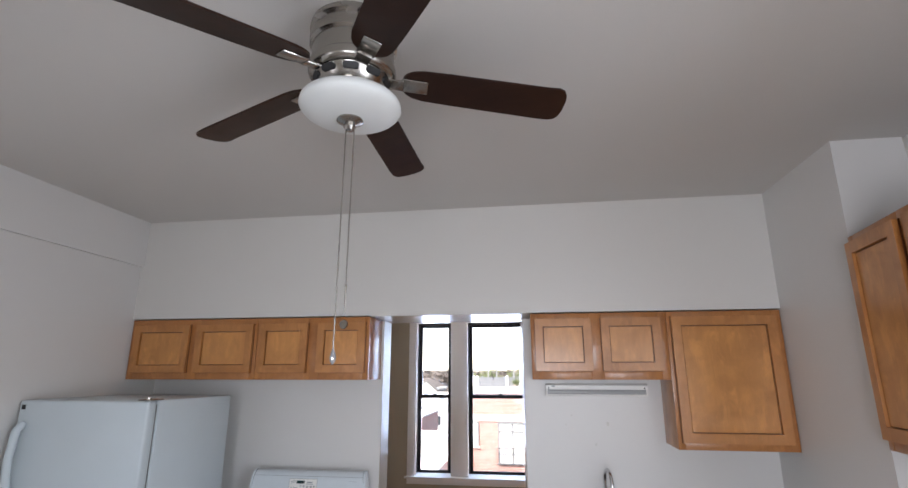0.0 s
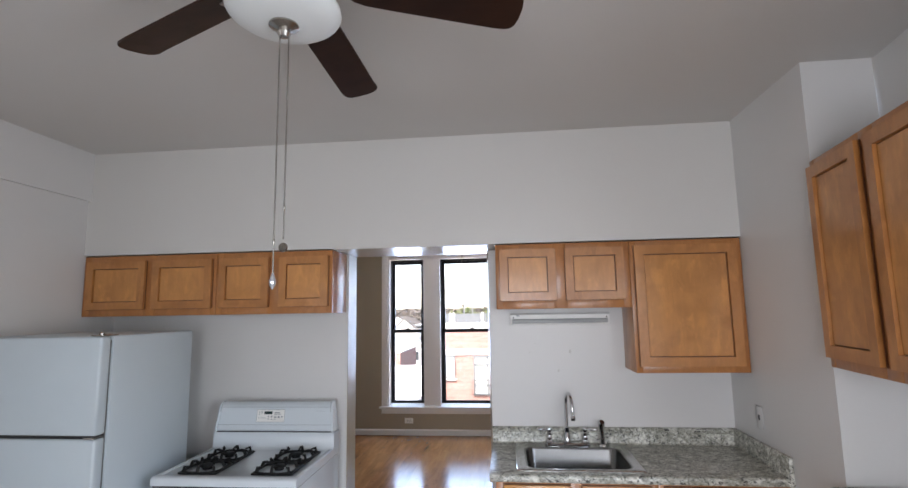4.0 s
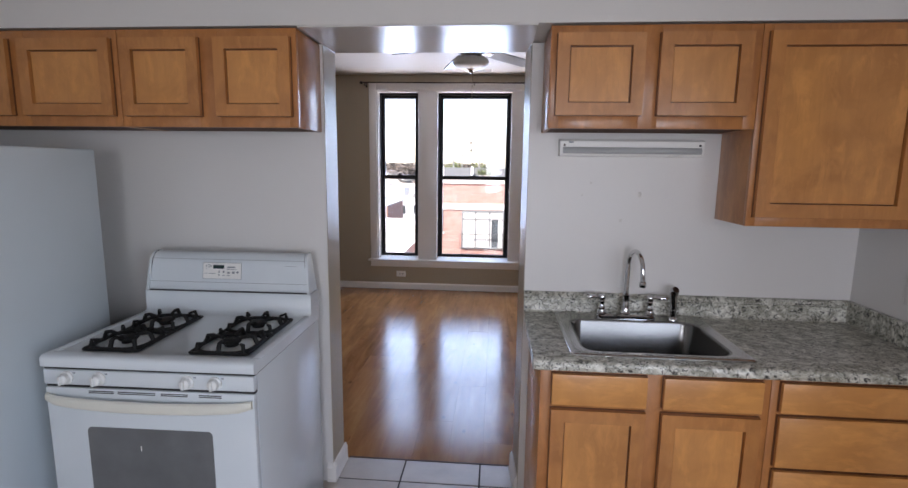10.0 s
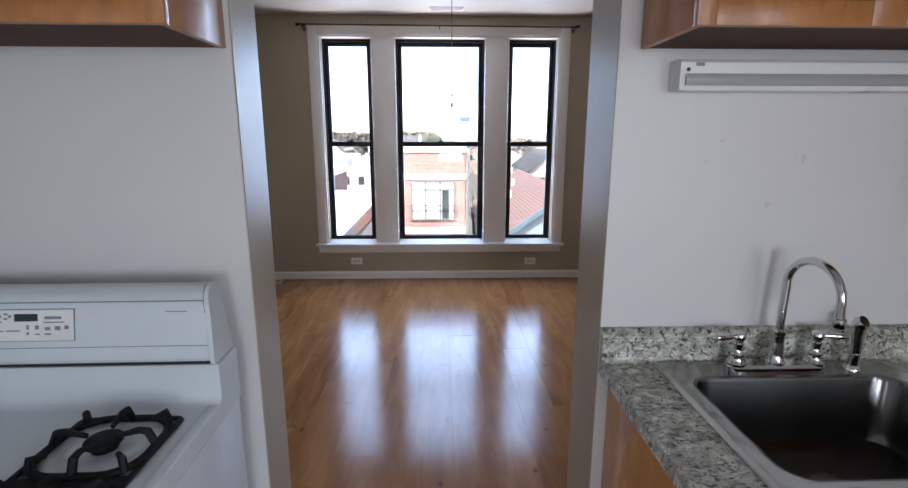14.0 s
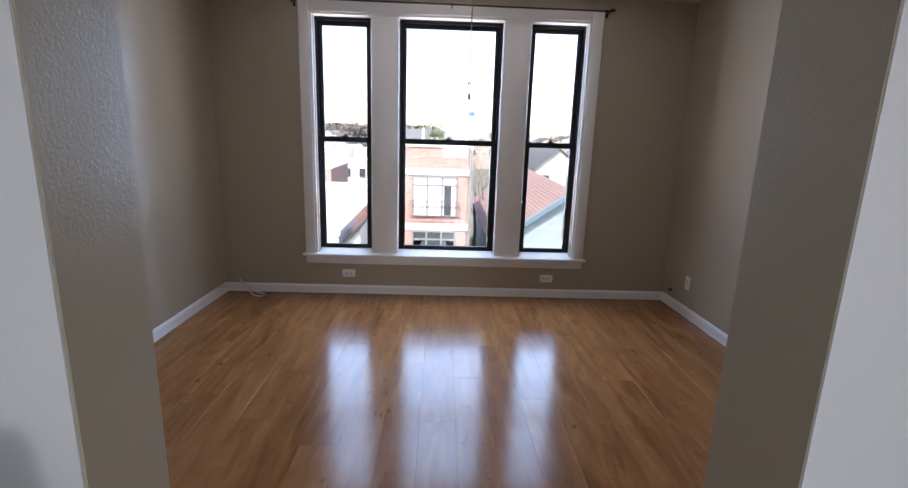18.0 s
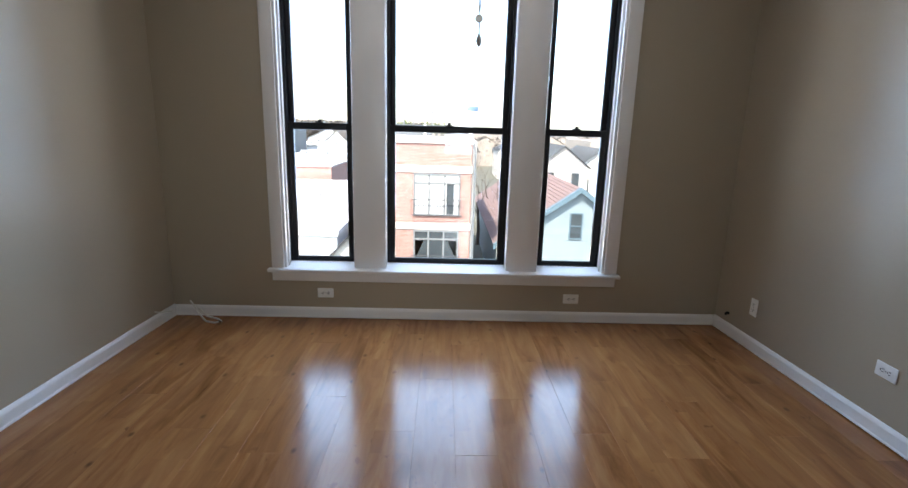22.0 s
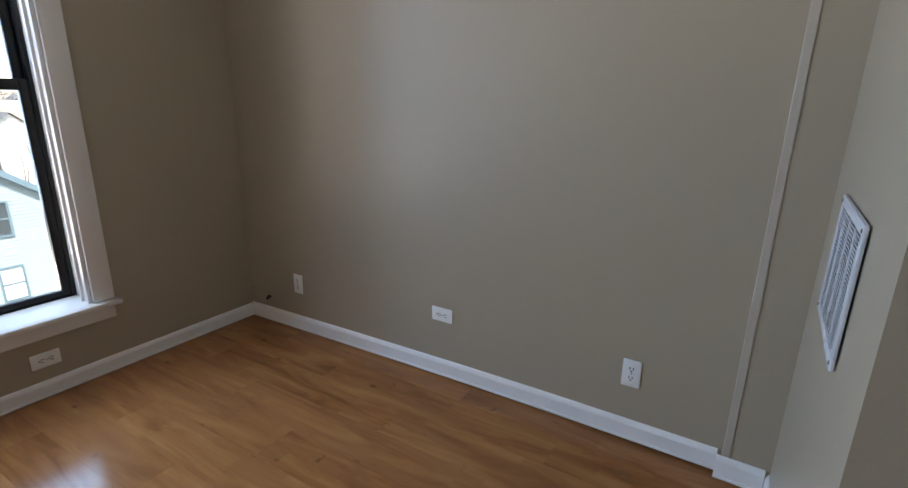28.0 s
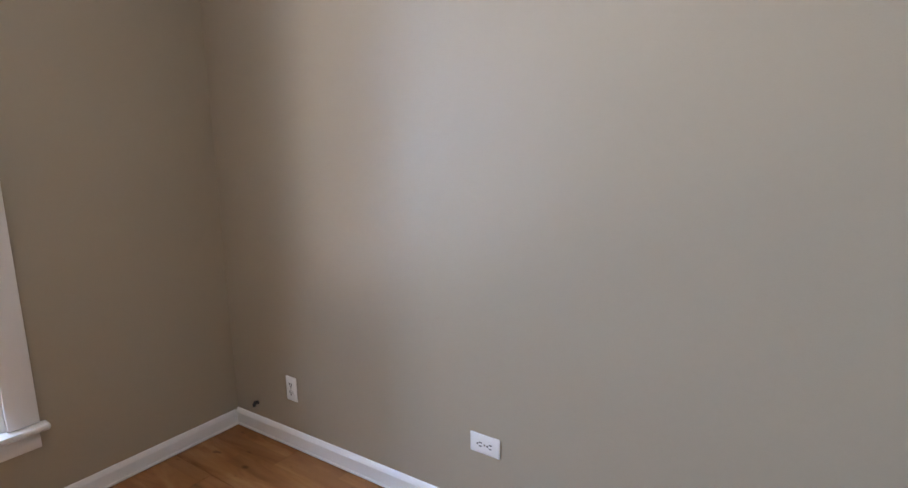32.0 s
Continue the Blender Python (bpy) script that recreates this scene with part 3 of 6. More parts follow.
box(bm, OX0 + 0.002, CY, OZ1 - 0.002, OX1 - 0.002, YW - 0.0005, OZ1 + 0.09, 0.003)
part("casing", bm, TRIM, window, "white painted wooden casing")
for x0, x1 in ((OX0, OX0 + 0.02), (OX1 - 0.02, OX1)):
    bm = bmesh.new()
    box(bm, x0, YW, OZ0 + 0.002, x1, YW + 0.2, OZ1, 0.002)
    box(bm, x0 if x0 < 0 else x0 - 0.012, YW + 0.035, OZ0 + 0.002, x1 + 0.012 if x0 < 0 else x1, YW + 0.05, OZ1, 0.002)
    part("window_jamb", bm, TRIM, window)
part("head_jamb", boxes((OX0 + 0.02, YW, OZ1 - 0.02, OX1 - 0.02, YW + 0.2, OZ1)), TRIM, window)
bm = bmesh.new()
box(bm, OX0 - 0.115, YW - 0.055, OZ0 - 0.026, OX1 + 0.115, YW - 0.001, OZ0, 0.007)
extruded(bm, [(YW - 0.02, OZ0 - 0.022), (YW + 0.2, OZ0 - 0.022), (YW + 0.2, OZ0 + 0.030), (YW + 0.115, OZ0 + 0.028), (YW + 0.004, OZ0 + 0.0015), (YW - 0.02, OZ0 + 0.0005)], OX0 + 0.001, OX1 - 0.001)
part("window_sill", bm, TRIM, window, "white painted window stool")
bm = bmesh.new()
box(bm, OX0 - 0.088, YW - 0.020, OZ0 - 0.098, OX1 + 0.088, YW - 0.001, OZ0 - 0.027, 0.004)
part("apron", bm, TRIM, window)
SASHES = ((-1.237, -0.727), (-0.492, 0.420), (0.655, 1.157))
SY = YW + 0.055
for x0, x1 in ((-0.727, -0.492), (0.420, 0.655)):
    bm = bmesh.new()
    box(bm, x0, YW + 0.012, OZ0 + 0.002, x1, YW + 0.19, OZ1 - 0.02, 0.003)
    box(bm, x0 - 0.006, YW + 0.03, OZ0 + 0.002, x0 + 0.012, YW + 0.07, OZ1 - 0.02, 0.003)
    box(bm, x1 - 0.012, YW + 0.03, OZ0 + 0.002, x1 + 0.006, YW + 0.07, OZ1 - 0.02, 0.003)
    part("mullion", bm, TRIM, window, "wide white mullion")
for x0, x1 in SASHES:
    W, ZB, ZM, ZT = 0.062, 0.391, 1.412, 2.462
    bm = bmesh.new()
    box(bm, x0 - 0.012, SY + 0.055, ZB - 0.02, x0 + 0.022, SY + 0.13, ZT + 0.01, 0.003)
    box(bm, x1 - 0.022, SY + 0.055, ZB - 0.02, x1 + 0.012, SY + 0.13, ZT + 0.01, 0.003)
    box(bm, x0 + 0.02, SY + 0.055, ZT - 0.03, x1 - 0.02, SY + 0.13, ZT + 0.01, 0.003)
    box(bm, x0 + 0.02, SY + 0.055, ZB - 0.02, x1 - 0.02, SY + 0.13, ZB + 0.012, 0.003)
    fr = part("window_frame", bm, SASH, window, "black window frame")
    for name, z0, z1, y in (("lower_sash", ZB + 0.012, ZM + 0.03, SY + 0.062), ("upper_sash", ZM - 0.018, ZT - 0.02, SY + 0.096)):
        bm = bmesh.new()
        lo, hi = (0.032, 0.050) if name == "lower_sash" else (0.045, 0.050)
        box(bm, x0 + 0.016, y, z0, x0 + W, y + 0.03, z1, 0.004)
        box(bm, x1 - W, y, z0, x1 - 0.016, y + 0.03, z1, 0.004)
        box(bm, x0 + W - 0.002, y, z0, x1 - W + 0.002, y + 0.03, z0 + lo, 0.004)
        box(bm, x0 + W - 0.002, y, z1 - hi, x1 - W + 0.002, y + 0.03, z1, 0.004)
        sash = part(name, bm, SASH, window, "black sash")
        g = part("pane", boxes((x0 + W - 0.004, y + 0.013, z0 + lo - 0.004, x1 - W + 0.004, y + 0.017, z1 - hi + 0.004)), GLASS, sash, "clear glass pane", smooth=False)
        g.visible_shadow = False
    bm = bmesh.new()
    xc = (x0 + x1) / 2
    box(bm, xc - 0.030, SY + 0.052, ZM + 0.030, xc + 0.030, SY + 0.075, ZM + 0.040, 0.003)
    turned(bm, [(0.012, 0), (0.012, 0.012), (0.006, 0.016)], (xc, SY + 0.064, ZM + 0.040), 12)
    box(bm, xc - 0.004, SY + 0.050, ZM + 0.046, xc + 0.032, SY + 0.060, ZM + 0.054, 0.002)
    part("sash_lock", bm, SASH, window)
# ---- kitchen cabinets ----


def frame_ring(bm, rect, w, y0, y1, bevel):
    """One flat rectangular frame in the x-z plane with a square opening."""
    x0, z0, x1, z1 = rect
    loops = [[bm.verts.new((x, y, z)) for x, z in ((x0 + q, z0 + q), (x1 - q, z0 + q), (x1 - q, z1 - q), (x0 + q, z1 - q))] for q, y in ((0, y0), (w, y0), (w, y1), (0, y1))]
    for a, b in zip(loops, loops[1:] + loops[:1]):
        for i in range(4):
            bm.faces.new((a[i], a[(i + 1) % 4], b[(i + 1) % 4], b[i]))
    bmesh.ops.bevel(bm, geom=[e for e in bm.edges if len(e.link_faces) == 2 and e.calc_face_angle() > 0.5], offset=bevel, segments=2, profile=0.5, affect="EDGES")
    return bm


def shaker(parent, x0, z0, x1, z1, yf, rail=0.045, flat=False):
    """A door or drawer front in the plane y = yf, facing -y. The panel of a door lies back in its frame."""
    t = 0.019
    # dark strip behind the front, standing in for the shadow line round it
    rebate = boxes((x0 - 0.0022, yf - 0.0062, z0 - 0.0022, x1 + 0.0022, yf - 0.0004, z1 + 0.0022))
    if flat:
        bm = bmesh.new()
        box(bm, x0, yf - t - 0.004, z0, x1, yf - 0.0064, z1, 0.003)
        d = part("drawer_front", bm, MAPLE_X, parent, "flat maple front")
        part("rebate", rebate, MAPLE_D, d, "dark strip drawn as the shadow line", False)
        return d
    bm = bmesh.new()
    frame_ring(bm, (x0, z0, x1, z1), rail, yf - t - 0.005, yf - 0.0064, 0.0030)
    d = part("door", bm, MAPLE, parent, "framed maple door")
    bm = bmesh.new()
    e = rail - 0.001
    rings = [[bm.verts.new((x, y, z)) for x, z in ((x0 + q, z0 + q), (x1 - q, z0 + q), (x1 - q, z1 - q), (x0 + q, z1 - q))] for q, y in ((e, yf - 0.004), (e, yf - 0.005), (e + 0.0045, yf - 0.005), (e + 0.0060, yf - 0.0125))]
    for a, b in zip(rings, rings[1:]):
        for i in range(4):
            bm.faces.new((a[i], a[(i + 1) % 4], b[(i + 1) % 4], b[i]))
    bm.faces.new(rings[0]), bm.faces.new(rings[-1])
    part("panel", bm, MAPLE_P, d, "recessed maple panel")
    part("rebate", rebate, MAPLE_D, d, "dark strip drawn as the shadow line", False)
    return d


def carcass(parent, x0, z0, x1, z1, yf, yb, stiles, frame_w=0.055):
    """A cabinet's sides, bottom and face frame."""
    for a, b in ((x0, x0 + 0.016), (x1 - 0.016, x1)):
        part("side", boxes((a, yf + 0.019, z0, b, yb, z1), bevel=0.0015), MAPLE, parent)
    part("back", boxes((x0 + 0.017, yb - 0.012, z0 + 0.02, x1 - 0.017, yb - 0.001, z1 - 0.001)), MAPLE_SHADE, parent, "", False)
    # set low, so that the painted shade shows as a dark band
    part("bottom_panel", boxes((x0 + 0.0165, yf + 0.0195, z0 + 0.0015, x1 - 0.0165, yb - 0.001, z0 + 0.014)), MAPLE_SHADE, parent, "underside darkened with its own shade")
    part("top_panel", boxes((x0 + 0.0165, yf + 0.0195, z1 - 0.014, x1 - 0.0165, yb - 0.013, z1 - 0.001)), MAPLE_SHADE, parent)
    bm = bmesh.new()
    for a, b in stiles:
        box(bm, a, yf, z0, b, yf + 0.0185, z1, 0.0012)
    cuts = sorted(stiles)
    for (a0, b0), (a1, b1) in zip(cuts, cuts[1:]):
        box(bm, b0, yf + 0.0006, z0, a1, yf + 0.018, z0 + frame_w, 0.0012)
        box(bm, b0, yf + 0.0006, z1 - frame_w, a1, yf + 0.018, z1, 0.0012)
    part("face_frame", bm, MAPLE_F, parent, "maple face frame")


UF, UB, UT = 3.290, 3.559, 2.081
up1 = thing("wall_cabinet", pose(0, 0, 0), "maple wall cabinet with two framed doors above the fridge", "cabinet", "maple wall cabinets")
carcass(up1, -2.163, 1.706, -1.278, UT, UF, UB, ((-2.163, -2.118), (-1.748, -1.676), (-1.312, -1.278)))
for a, b in ((-2.130, -1.738), (-1.688, -1.300)):
    shaker(up1, a, 1.748, b, 2.046, UF)
up2 = thing("wall_cabinet", pose(0, 0, 0), "maple wall cabinet with two framed doors above the stove", "cabinet", "maple wall cabinets")
carcass(up2, -1.276, 1.706, -0.545, UT, UF, UB, ((-1.276, -1.240), (-0.945, -0.862), (-0.580, -0.545)))
for a, b in ((-1.254, -0.936), (-0.870, -0.566)):
    shaker(up2, a, 1.748, b, 2.046, UF)
up3 = thing("wall_cabinet", pose(0, 0, 0), "short maple wall cabinet with two framed doors above the sink", "cabinet", "maple wall cabinets")
carcass(up3, 0.428, 1.710, 1.180, UT, UF, UB, ((0.428, 0.465), (0.760, 0.828), (1.138, 1.180)))
for a, b in ((0.452, 0.768), (0.822, 1.144)):
    shaker(up3, a, 1.757, b, 2.050, UF)
up4 = thing("wall_cabinet", pose(0, 0, 0), "tall maple wall cabinet with one framed door beside the sink", "cabinet", "maple wall cabinets")
carcass(up4, 1.182, 1.352, 1.777, UT, UF, UB, ((1.182, 1.217), (1.735, 1.777)))
shaker(up4, 1.203, 1.388, 1.746, 2.052, UF, 0.050)

# base cabinets under the sink counter
BF, BB = 2.994, 3.558
sinkbase = thing("base_cabinet", pose(0, 0, 0), "maple sink base cabinet with two doors and false drawer fronts", "cabinet", "maple base cabinets")
for a, b in ((0.408, 0.424), (1.162, 1.178)):
    # paler than the other sides: the light it catches is put into the colour
    part("side", boxes((a, BF + 0.019, 0.0, b, BB, 0.874), bevel=0.0015), MAPLE_P, sinkbase, "maple side in a paler tone, for the light on it")
bm = bmesh.new()
for a, b in ((0.408, 0.455), (0.758, 0.832), (1.138, 1.178)):
    box(bm, a, BF, 0.095, b, BF + 0.0185, 0.874, 0.0012)
for a, b in ((0.455, 0.758), (0.832, 1.138)):
    for z0, z1 in ((0.095, 0.13), (0.725, 0.757), (0.845, 0.874)):
        box(bm, a, BF + 0.0006, z0, b, BF + 0.018, z1, 0.0012)
part("face_frame", bm, MAPLE_F, sinkbase, "maple face frame")
part("back", boxes((0.425, BB - 0.012, 0.1, 1.161, BB - 0.001, 0.87)), MAPLE_SHADE, sinkbase, "", False)
part("toe_kick", boxes((0.425, BF + 0.07, 0.0, 1.161, BF + 0.086, 0.094)), MAPLE_SHADE, sinkbase, "dark recessed toe kick", False)
part("bottom_panel", boxes((0.425, BF + 0.02, 0.096, 1.161, BB - 0.013, 0.11)), MAPLE_SHADE, sinkbase, "", False)
for a, b in ((0.447, 0.768), (0.823, 1.147)):
    shaker(sinkbase, a, 0.750, b, 0.862, BF, flat=True)
    shaker(sinkbase, a, 0.120, b, 0.732, BF, 0.046)
drawers = thing("drawer_cabinet", pose(0, 0, 0), "maple drawer base cabinet with three flat drawer fronts", "cabinet", "maple base cabinets")
for a, b in ((1.180, 1.196), (1.758, 1.774)):
    part("side", boxes((a, BF + 0.019, 0.0, b, BB, 0.874), bevel=0.0015), MAPLE, drawers)
bm = bmesh.new()
for a, b in ((1.180, 1.222), (1.722, 1.774)):
    box(bm, a, BF, 0.095, b, BF + 0.0185, 0.874, 0.0012)
for z0, z1 in ((0.095, 0.13), (0.525, 0.555), (0.735, 0.765), (0.845, 0.874)):
    box(bm, 1.222, BF + 0.0006, z0, 1.722, BF + 0.018, z1, 0.0012)
part("face_frame", bm, MAPLE_F, drawers, "maple face frame")
part("back", boxes((1.197, BB - 0.012, 0.1, 1.757, BB - 0.001, 0.87)), MAPLE_SHADE, drawers, "", False)
part("toe_kick", boxes((1.197, BF + 0.07, 0.0, 1.757, BF + 0.086, 0.094)), MAPLE_SHADE, drawers, "dark recessed toe kick", False)
for z0, z1 in ((0.757, 0.862), (0.560, 0.742), (0.330, 0.545), (0.120, 0.315)):
    shaker(drawers, 1.206, z0, 1.732, z1, BF, flat=True)

# counter with a cut-out for the sink
CT, CX0, CX1, CF = 0.915, 0.379, 1.779, 2.958
SX0, SX1, SY0, SY1 = 0.540, 1.115, 3.050, 3.515
counter = thing("countertop", pose(0, 0, 0), "granite-look laminate countertop with low backsplash", "countertop")
bm = bmesh.new()
nose = [(SY0, CT), (CF + 0.014, CT), (CF + 0.006, CT - 0.003), (CF + 0.0015, CT - 0.009), (CF, CT - 0.018), (CF, CT - 0.031), (CF + 0.004, CT - 0.036), (CF + 0.03, CT - 0.036), (SY0, CT - 0.036)]
extruded(bm, nose, CX0, CX1)
box(bm, CX0, SY0, CT - 0.036, SX0, SY1, CT)
box(bm, SX1, SY0, CT - 0.036, CX1, SY1, CT)
box(bm, CX0, SY1, CT - 0.036, CX1, 3.559, CT)
part("top", bm, GRANITE, counter, "granite-look laminate top")
bm = bmesh.new()
extruded(bm, [(3.559, CT + 0.0005), (3.524, CT + 0.0005), (3.531, CT + 0.003), (3.536, CT + 0.008), (3.538, CT + 0.016), (3.5395, 0.980), (3.5425, 0.9825), (3.5425, 0.9845), (3.5360, 0.988), (3.5350, 0.998), (3.541, 1.006), (3.548, 1.009), (3.559, 1.009)], CX0, CX1 - 0.0205)
part("backsplash", bm, GRANITE, counter)
bm = bmesh.new()
box(bm, CX1 - 0.020, CF + 0.002, CT - 0.036, CX1, 3.559, 1.009, 0.003)
part("side_splash", bm, GRANITE, counter)


def ring_faces(bm, loops):
    rings = [[bm.verts.new((x, y, z)) for x, y in pts] for pts, z in loops]
    for a, b in zip(rings, rings[1:]):
        k = len(a)
        for i in range(k):
            bm.faces.new((a[i], a[(i + 1) % k], b[(i + 1) % k], b[i]))
    return rings


sink = thing("sink", pose(0, 0, 0), "single-bowl stainless steel drop-in sink", "sink")
bm = bmesh.new()
rr = round_rect
bx0, bx1, by0, by1 = 0.572, 1.083, 3.068, 3.440
o = (0.512, 3.012, 1.140, 3.530)
loops = [(rr(*o, 0.018), CT + 0.0005), (rr(*o, 0.018), CT + 0.003), (rr(o[0] + 0.006, o[1] + 0.006, o[2] - 0.006, o[3] - 0.006, 0.018), CT + 0.008), (rr(o[0] + 0.012, o[1] + 0.012, o[2] - 0.012, o[3] - 0.012, 0.018), CT + 0.0085),
         (rr(o[0] + 0.020, o[1] + 0.020, o[2] - 0.020, o[3] - 0.020, 0.02), CT + 0.0035), (rr(bx0 - 0.012, by0 - 0.012, bx1 + 0.012, by1 + 0.012, 0.06), CT + 0.003)]
ring_faces(bm, loops)
part("rim", bm, STEEL, sink, "brushed steel rim with a faucet deck")
bm = bmesh.new()
loops = [(rr(bx0 - 0.012, by0 - 0.012, bx1 + 0.012, by1 + 0.012, 0.06), CT + 0.003), (rr(bx0 - 0.004, by0 - 0.004, bx1 + 0.004, by1 + 0.004, 0.055), CT + 0.0005), (rr(bx0, by0, bx1, by1, 0.052), CT - 0.008),
         (rr(bx0 + 0.006, by0 + 0.006, bx1 - 0.006, by1 - 0.006, 0.05), CT - 0.14), (rr(bx0 + 0.016, by0 + 0.016, bx1 - 0.016, by1 - 0.016, 0.05), CT - 0.165), (rr(bx0 + 0.045, by0 + 0.045, bx1 - 0.045, by1 - 0.045, 0.05), CT - 0.175)]
rings = ring_faces(bm, loops)
bm.faces.new(rings[-1])
part("bowl", bm, STEEL_BOWL, sink, "brushed steel bowl")
bm = bmesh.new()
turned(bm, [(0.0001, -0.168), (0.030, -0.169), (0.042, -0.171), (0.045, -0.1748)], ((bx0 + bx1) / 2, 3.27, CT), 24)
part("drain", bm, CHROME, sink, "chrome drain strainer")

# faucet
FX, FYY, FZ = 0.813, 3.486, CT + 0.004
faucet = thing("faucet", pose(FX, FYY, FZ), "chrome gooseneck faucet with two lever handles", "faucet")
bm = bmesh.new()
ring = round_rect(-0.128, -0.026, 0.128, 0.026, 0.025, 8)
a = ring_faces(bm, [(ring, 0.0), (ring, 0.012), (round_rect(-0.122, -0.020, 0.122, 0.020, 0.020, 8), 0.018)])
bm.faces.new(a[0]), bm.faces.new(a[-1])
part("base_plate", bm, CHROME, faucet)
bm = bmesh.new()
turned(bm, [(0.022, 0.017), (0.0225, 0.023), (0.0195, 0.027), (0.0185, 0.045), (0.0155, 0.072), (0.0145, 0.094), (0.0165, 0.098), (0.0165, 0.104), (0.0120, 0.107), (0.0100, 0.110)], n=20)
part("collar", bm, CHROME, faucet)
bm = bmesh.new()
NECK = 0.228
pts = [(0, 0, 0.09), (0, 0, 0.16), (0.0, -0.002, NECK)]
dirx, diry = 0.12, -0.993
R0 = 0.077
for i in range(1, 15):
    a = math.pi * i / 14 * 1.04
    d = R0 - R0 * math.cos(a)
    pts.append((dirx * d, diry * d, NECK + R0 * math.sin(a)))
last = pts[-1]
pts.append((last[0] + 0.002, last[1] - 0.001, last[2] - 0.022))
tube(bm, pts, 0.0098, 14)
part("spout", bm, CHROME, faucet, "arched chrome spout")
bm = bmesh.new()
turned(bm, [(0.0105, 0.0), (0.0135, -0.003), (0.0135, -0.020), (0.011, -0.024)], pts[-1], 18)
part("aerator", bm, CHROME, faucet)
for s in (-1, 1):
    bm = bmesh.new()
    turned(bm, [(0.0245, 0.016), (0.0245, 0.021), (0.020, 0.026), (0.0185, 0.034), (0.0150, 0.037), (0.0165, 0.044), (0.0120, 0.049), (0.0105, 0.062), (0.0130, 0.068), (0.0130, 0.072), (0.0095, 0.076), (0.0150, 0.084), (0.0165, 0.092), (0.0130, 0.100), (0.005, 0.103)], (s * 0.102, 0, 0), 18)
    h = part("handle", bm, CHROME, faucet, "chrome lever handle")
    bm = bmesh.new()
    tube(bm, [(s * 0.102, 0, 0.091), (s * 0.122, -0.006, 0.092), (s * 0.132, -0.009, 0.0925), (s * 0.160, -0.015, 0.0935), (s * 0.170, -0.018, 0.0935)], [0.0065, 0.0055, 0.0085, 0.0080, 0.004], 10)
    part("lever", bm, CHROME, h)
spray = thing("side_sprayer", pose(1.012, 3.478, CT + 0.004), "chrome side sprayer standing in the sink deck", "sprayer")
bm = bmesh.new()
turned(bm, [(0.021, 0), (0.020, 0.008), (0.014, 0.014), (0.013, 0.04), (0.015, 0.045)], n=18)
part("holder", bm, CHROME, spray)
bm = bmesh.new()
tube(bm, [(0, 0, 0.042), (0.001, 0, 0.060), (-0.002, -0.001, 0.098), (-0.003, -0.003, 0.118), (-0.002, -0.008, 0.131), (0.000, -0.014, 0.136)], [0.0125, 0.0145, 0.0165, 0.0185, 0.0185, 0.0150], 14)
part("spray_head", bm, CHROME, spray)

# small filler blobs painted over on the wall above the sink
for x, z, r, tall in ((0.861, 1.451, 0.0085, 1.5), (0.787, 1.336, 0.0065, 1.2), (0.652, 1.498, 0.006, 0.6), (0.616, 1.446, 0.005, 1.0)):
    blob = thing("paint_blob", pose(x, 3.5598, z), "small painted-over filler blob on the white wall", "wall blemish", "filler blobs")
    bm = bmesh.new()
    bmesh.ops.create_icosphere(bm, subdivisions=2, radius=r, matrix=Matrix.Diagonal((1.0, 0.35, tall, 1)))
    part("blob", bm, GLOSSW, blob)

# lamp under the short cabinet
lamp = thing("under_cabinet_light", pose(0.505, 3.5585, 1.612), "white fluorescent strip light, switched off, under the cabinet", "light fixture")
bm = bmesh.new()
extruded(bm, [(0, 0), (-0.050, 0.0), (-0.054, 0.006), (-0.054, 0.062), (-0.046, 0.070), (0, 0.070)], 0, 0.590)
part("housing", bm, PLASTIC, lamp)
bm = bmesh.new()
extruded(bm, [(-0.052, 0.010), (-0.058, 0.012), (-0.0625, 0.020), (-0.0625, 0.028), (-0.058, 0.036), (-0.052, 0.038)], 0.012, 0.578)
part("lens", bm, LENS, lamp, "ribbed grey plastic lens")
for x in (0.018, 0.572):
    bm = bmesh.new()
    turned(bm, [(0.0045, 0), (0.0045, -0.003), (0.002, -0.004)], (x, -0.0535, 0.046), 12, "Y")
    part("screw", bm, SLOT, lamp)
part("label", boxes((0.035, -0.0552, 0.054, 0.055, -0.0538, 0.061)), INK, lamp, "tiny grey maker's label", False)

# cabinets on the side wall
def turned_east(x, y):
    """Local x runs towards the camera along the wall, local -y faces west."""
    return pose(x, y, 0, 0, 0, -97.5)


side_up = thing("wall_cabinet", turned_east(1.766, 2.575), "tall maple wall cabinet with narrow framed doors on the side wall", "cabinet", "maple wall cabinets")
carcass(side_up, 0.0, 1.462, 0.84, 2.300, 0.0, 0.302, ((0.0, 0.036), (0.375, 0.460), (0.804, 0.84)))
for a, b in ((0.018, 0.388), (0.447, 0.822)):
    shaker(side_up, a, 1.502, b, 2.268, 0.0, 0.048)
side_base = thing("base_cabinet", turned_east(1.745, 2.575), "shallow maple base cabinet with framed doors on the side wall", "cabinet", "maple base cabinets")
for a, b in ((0.0, 0.016), (0.824, 0.84)):
    part("side", boxes((a, 0.019, 0.0, b, 0.322, 0.968), bevel=0.0015), MAPLE, side_base)
bm = bmesh.new()
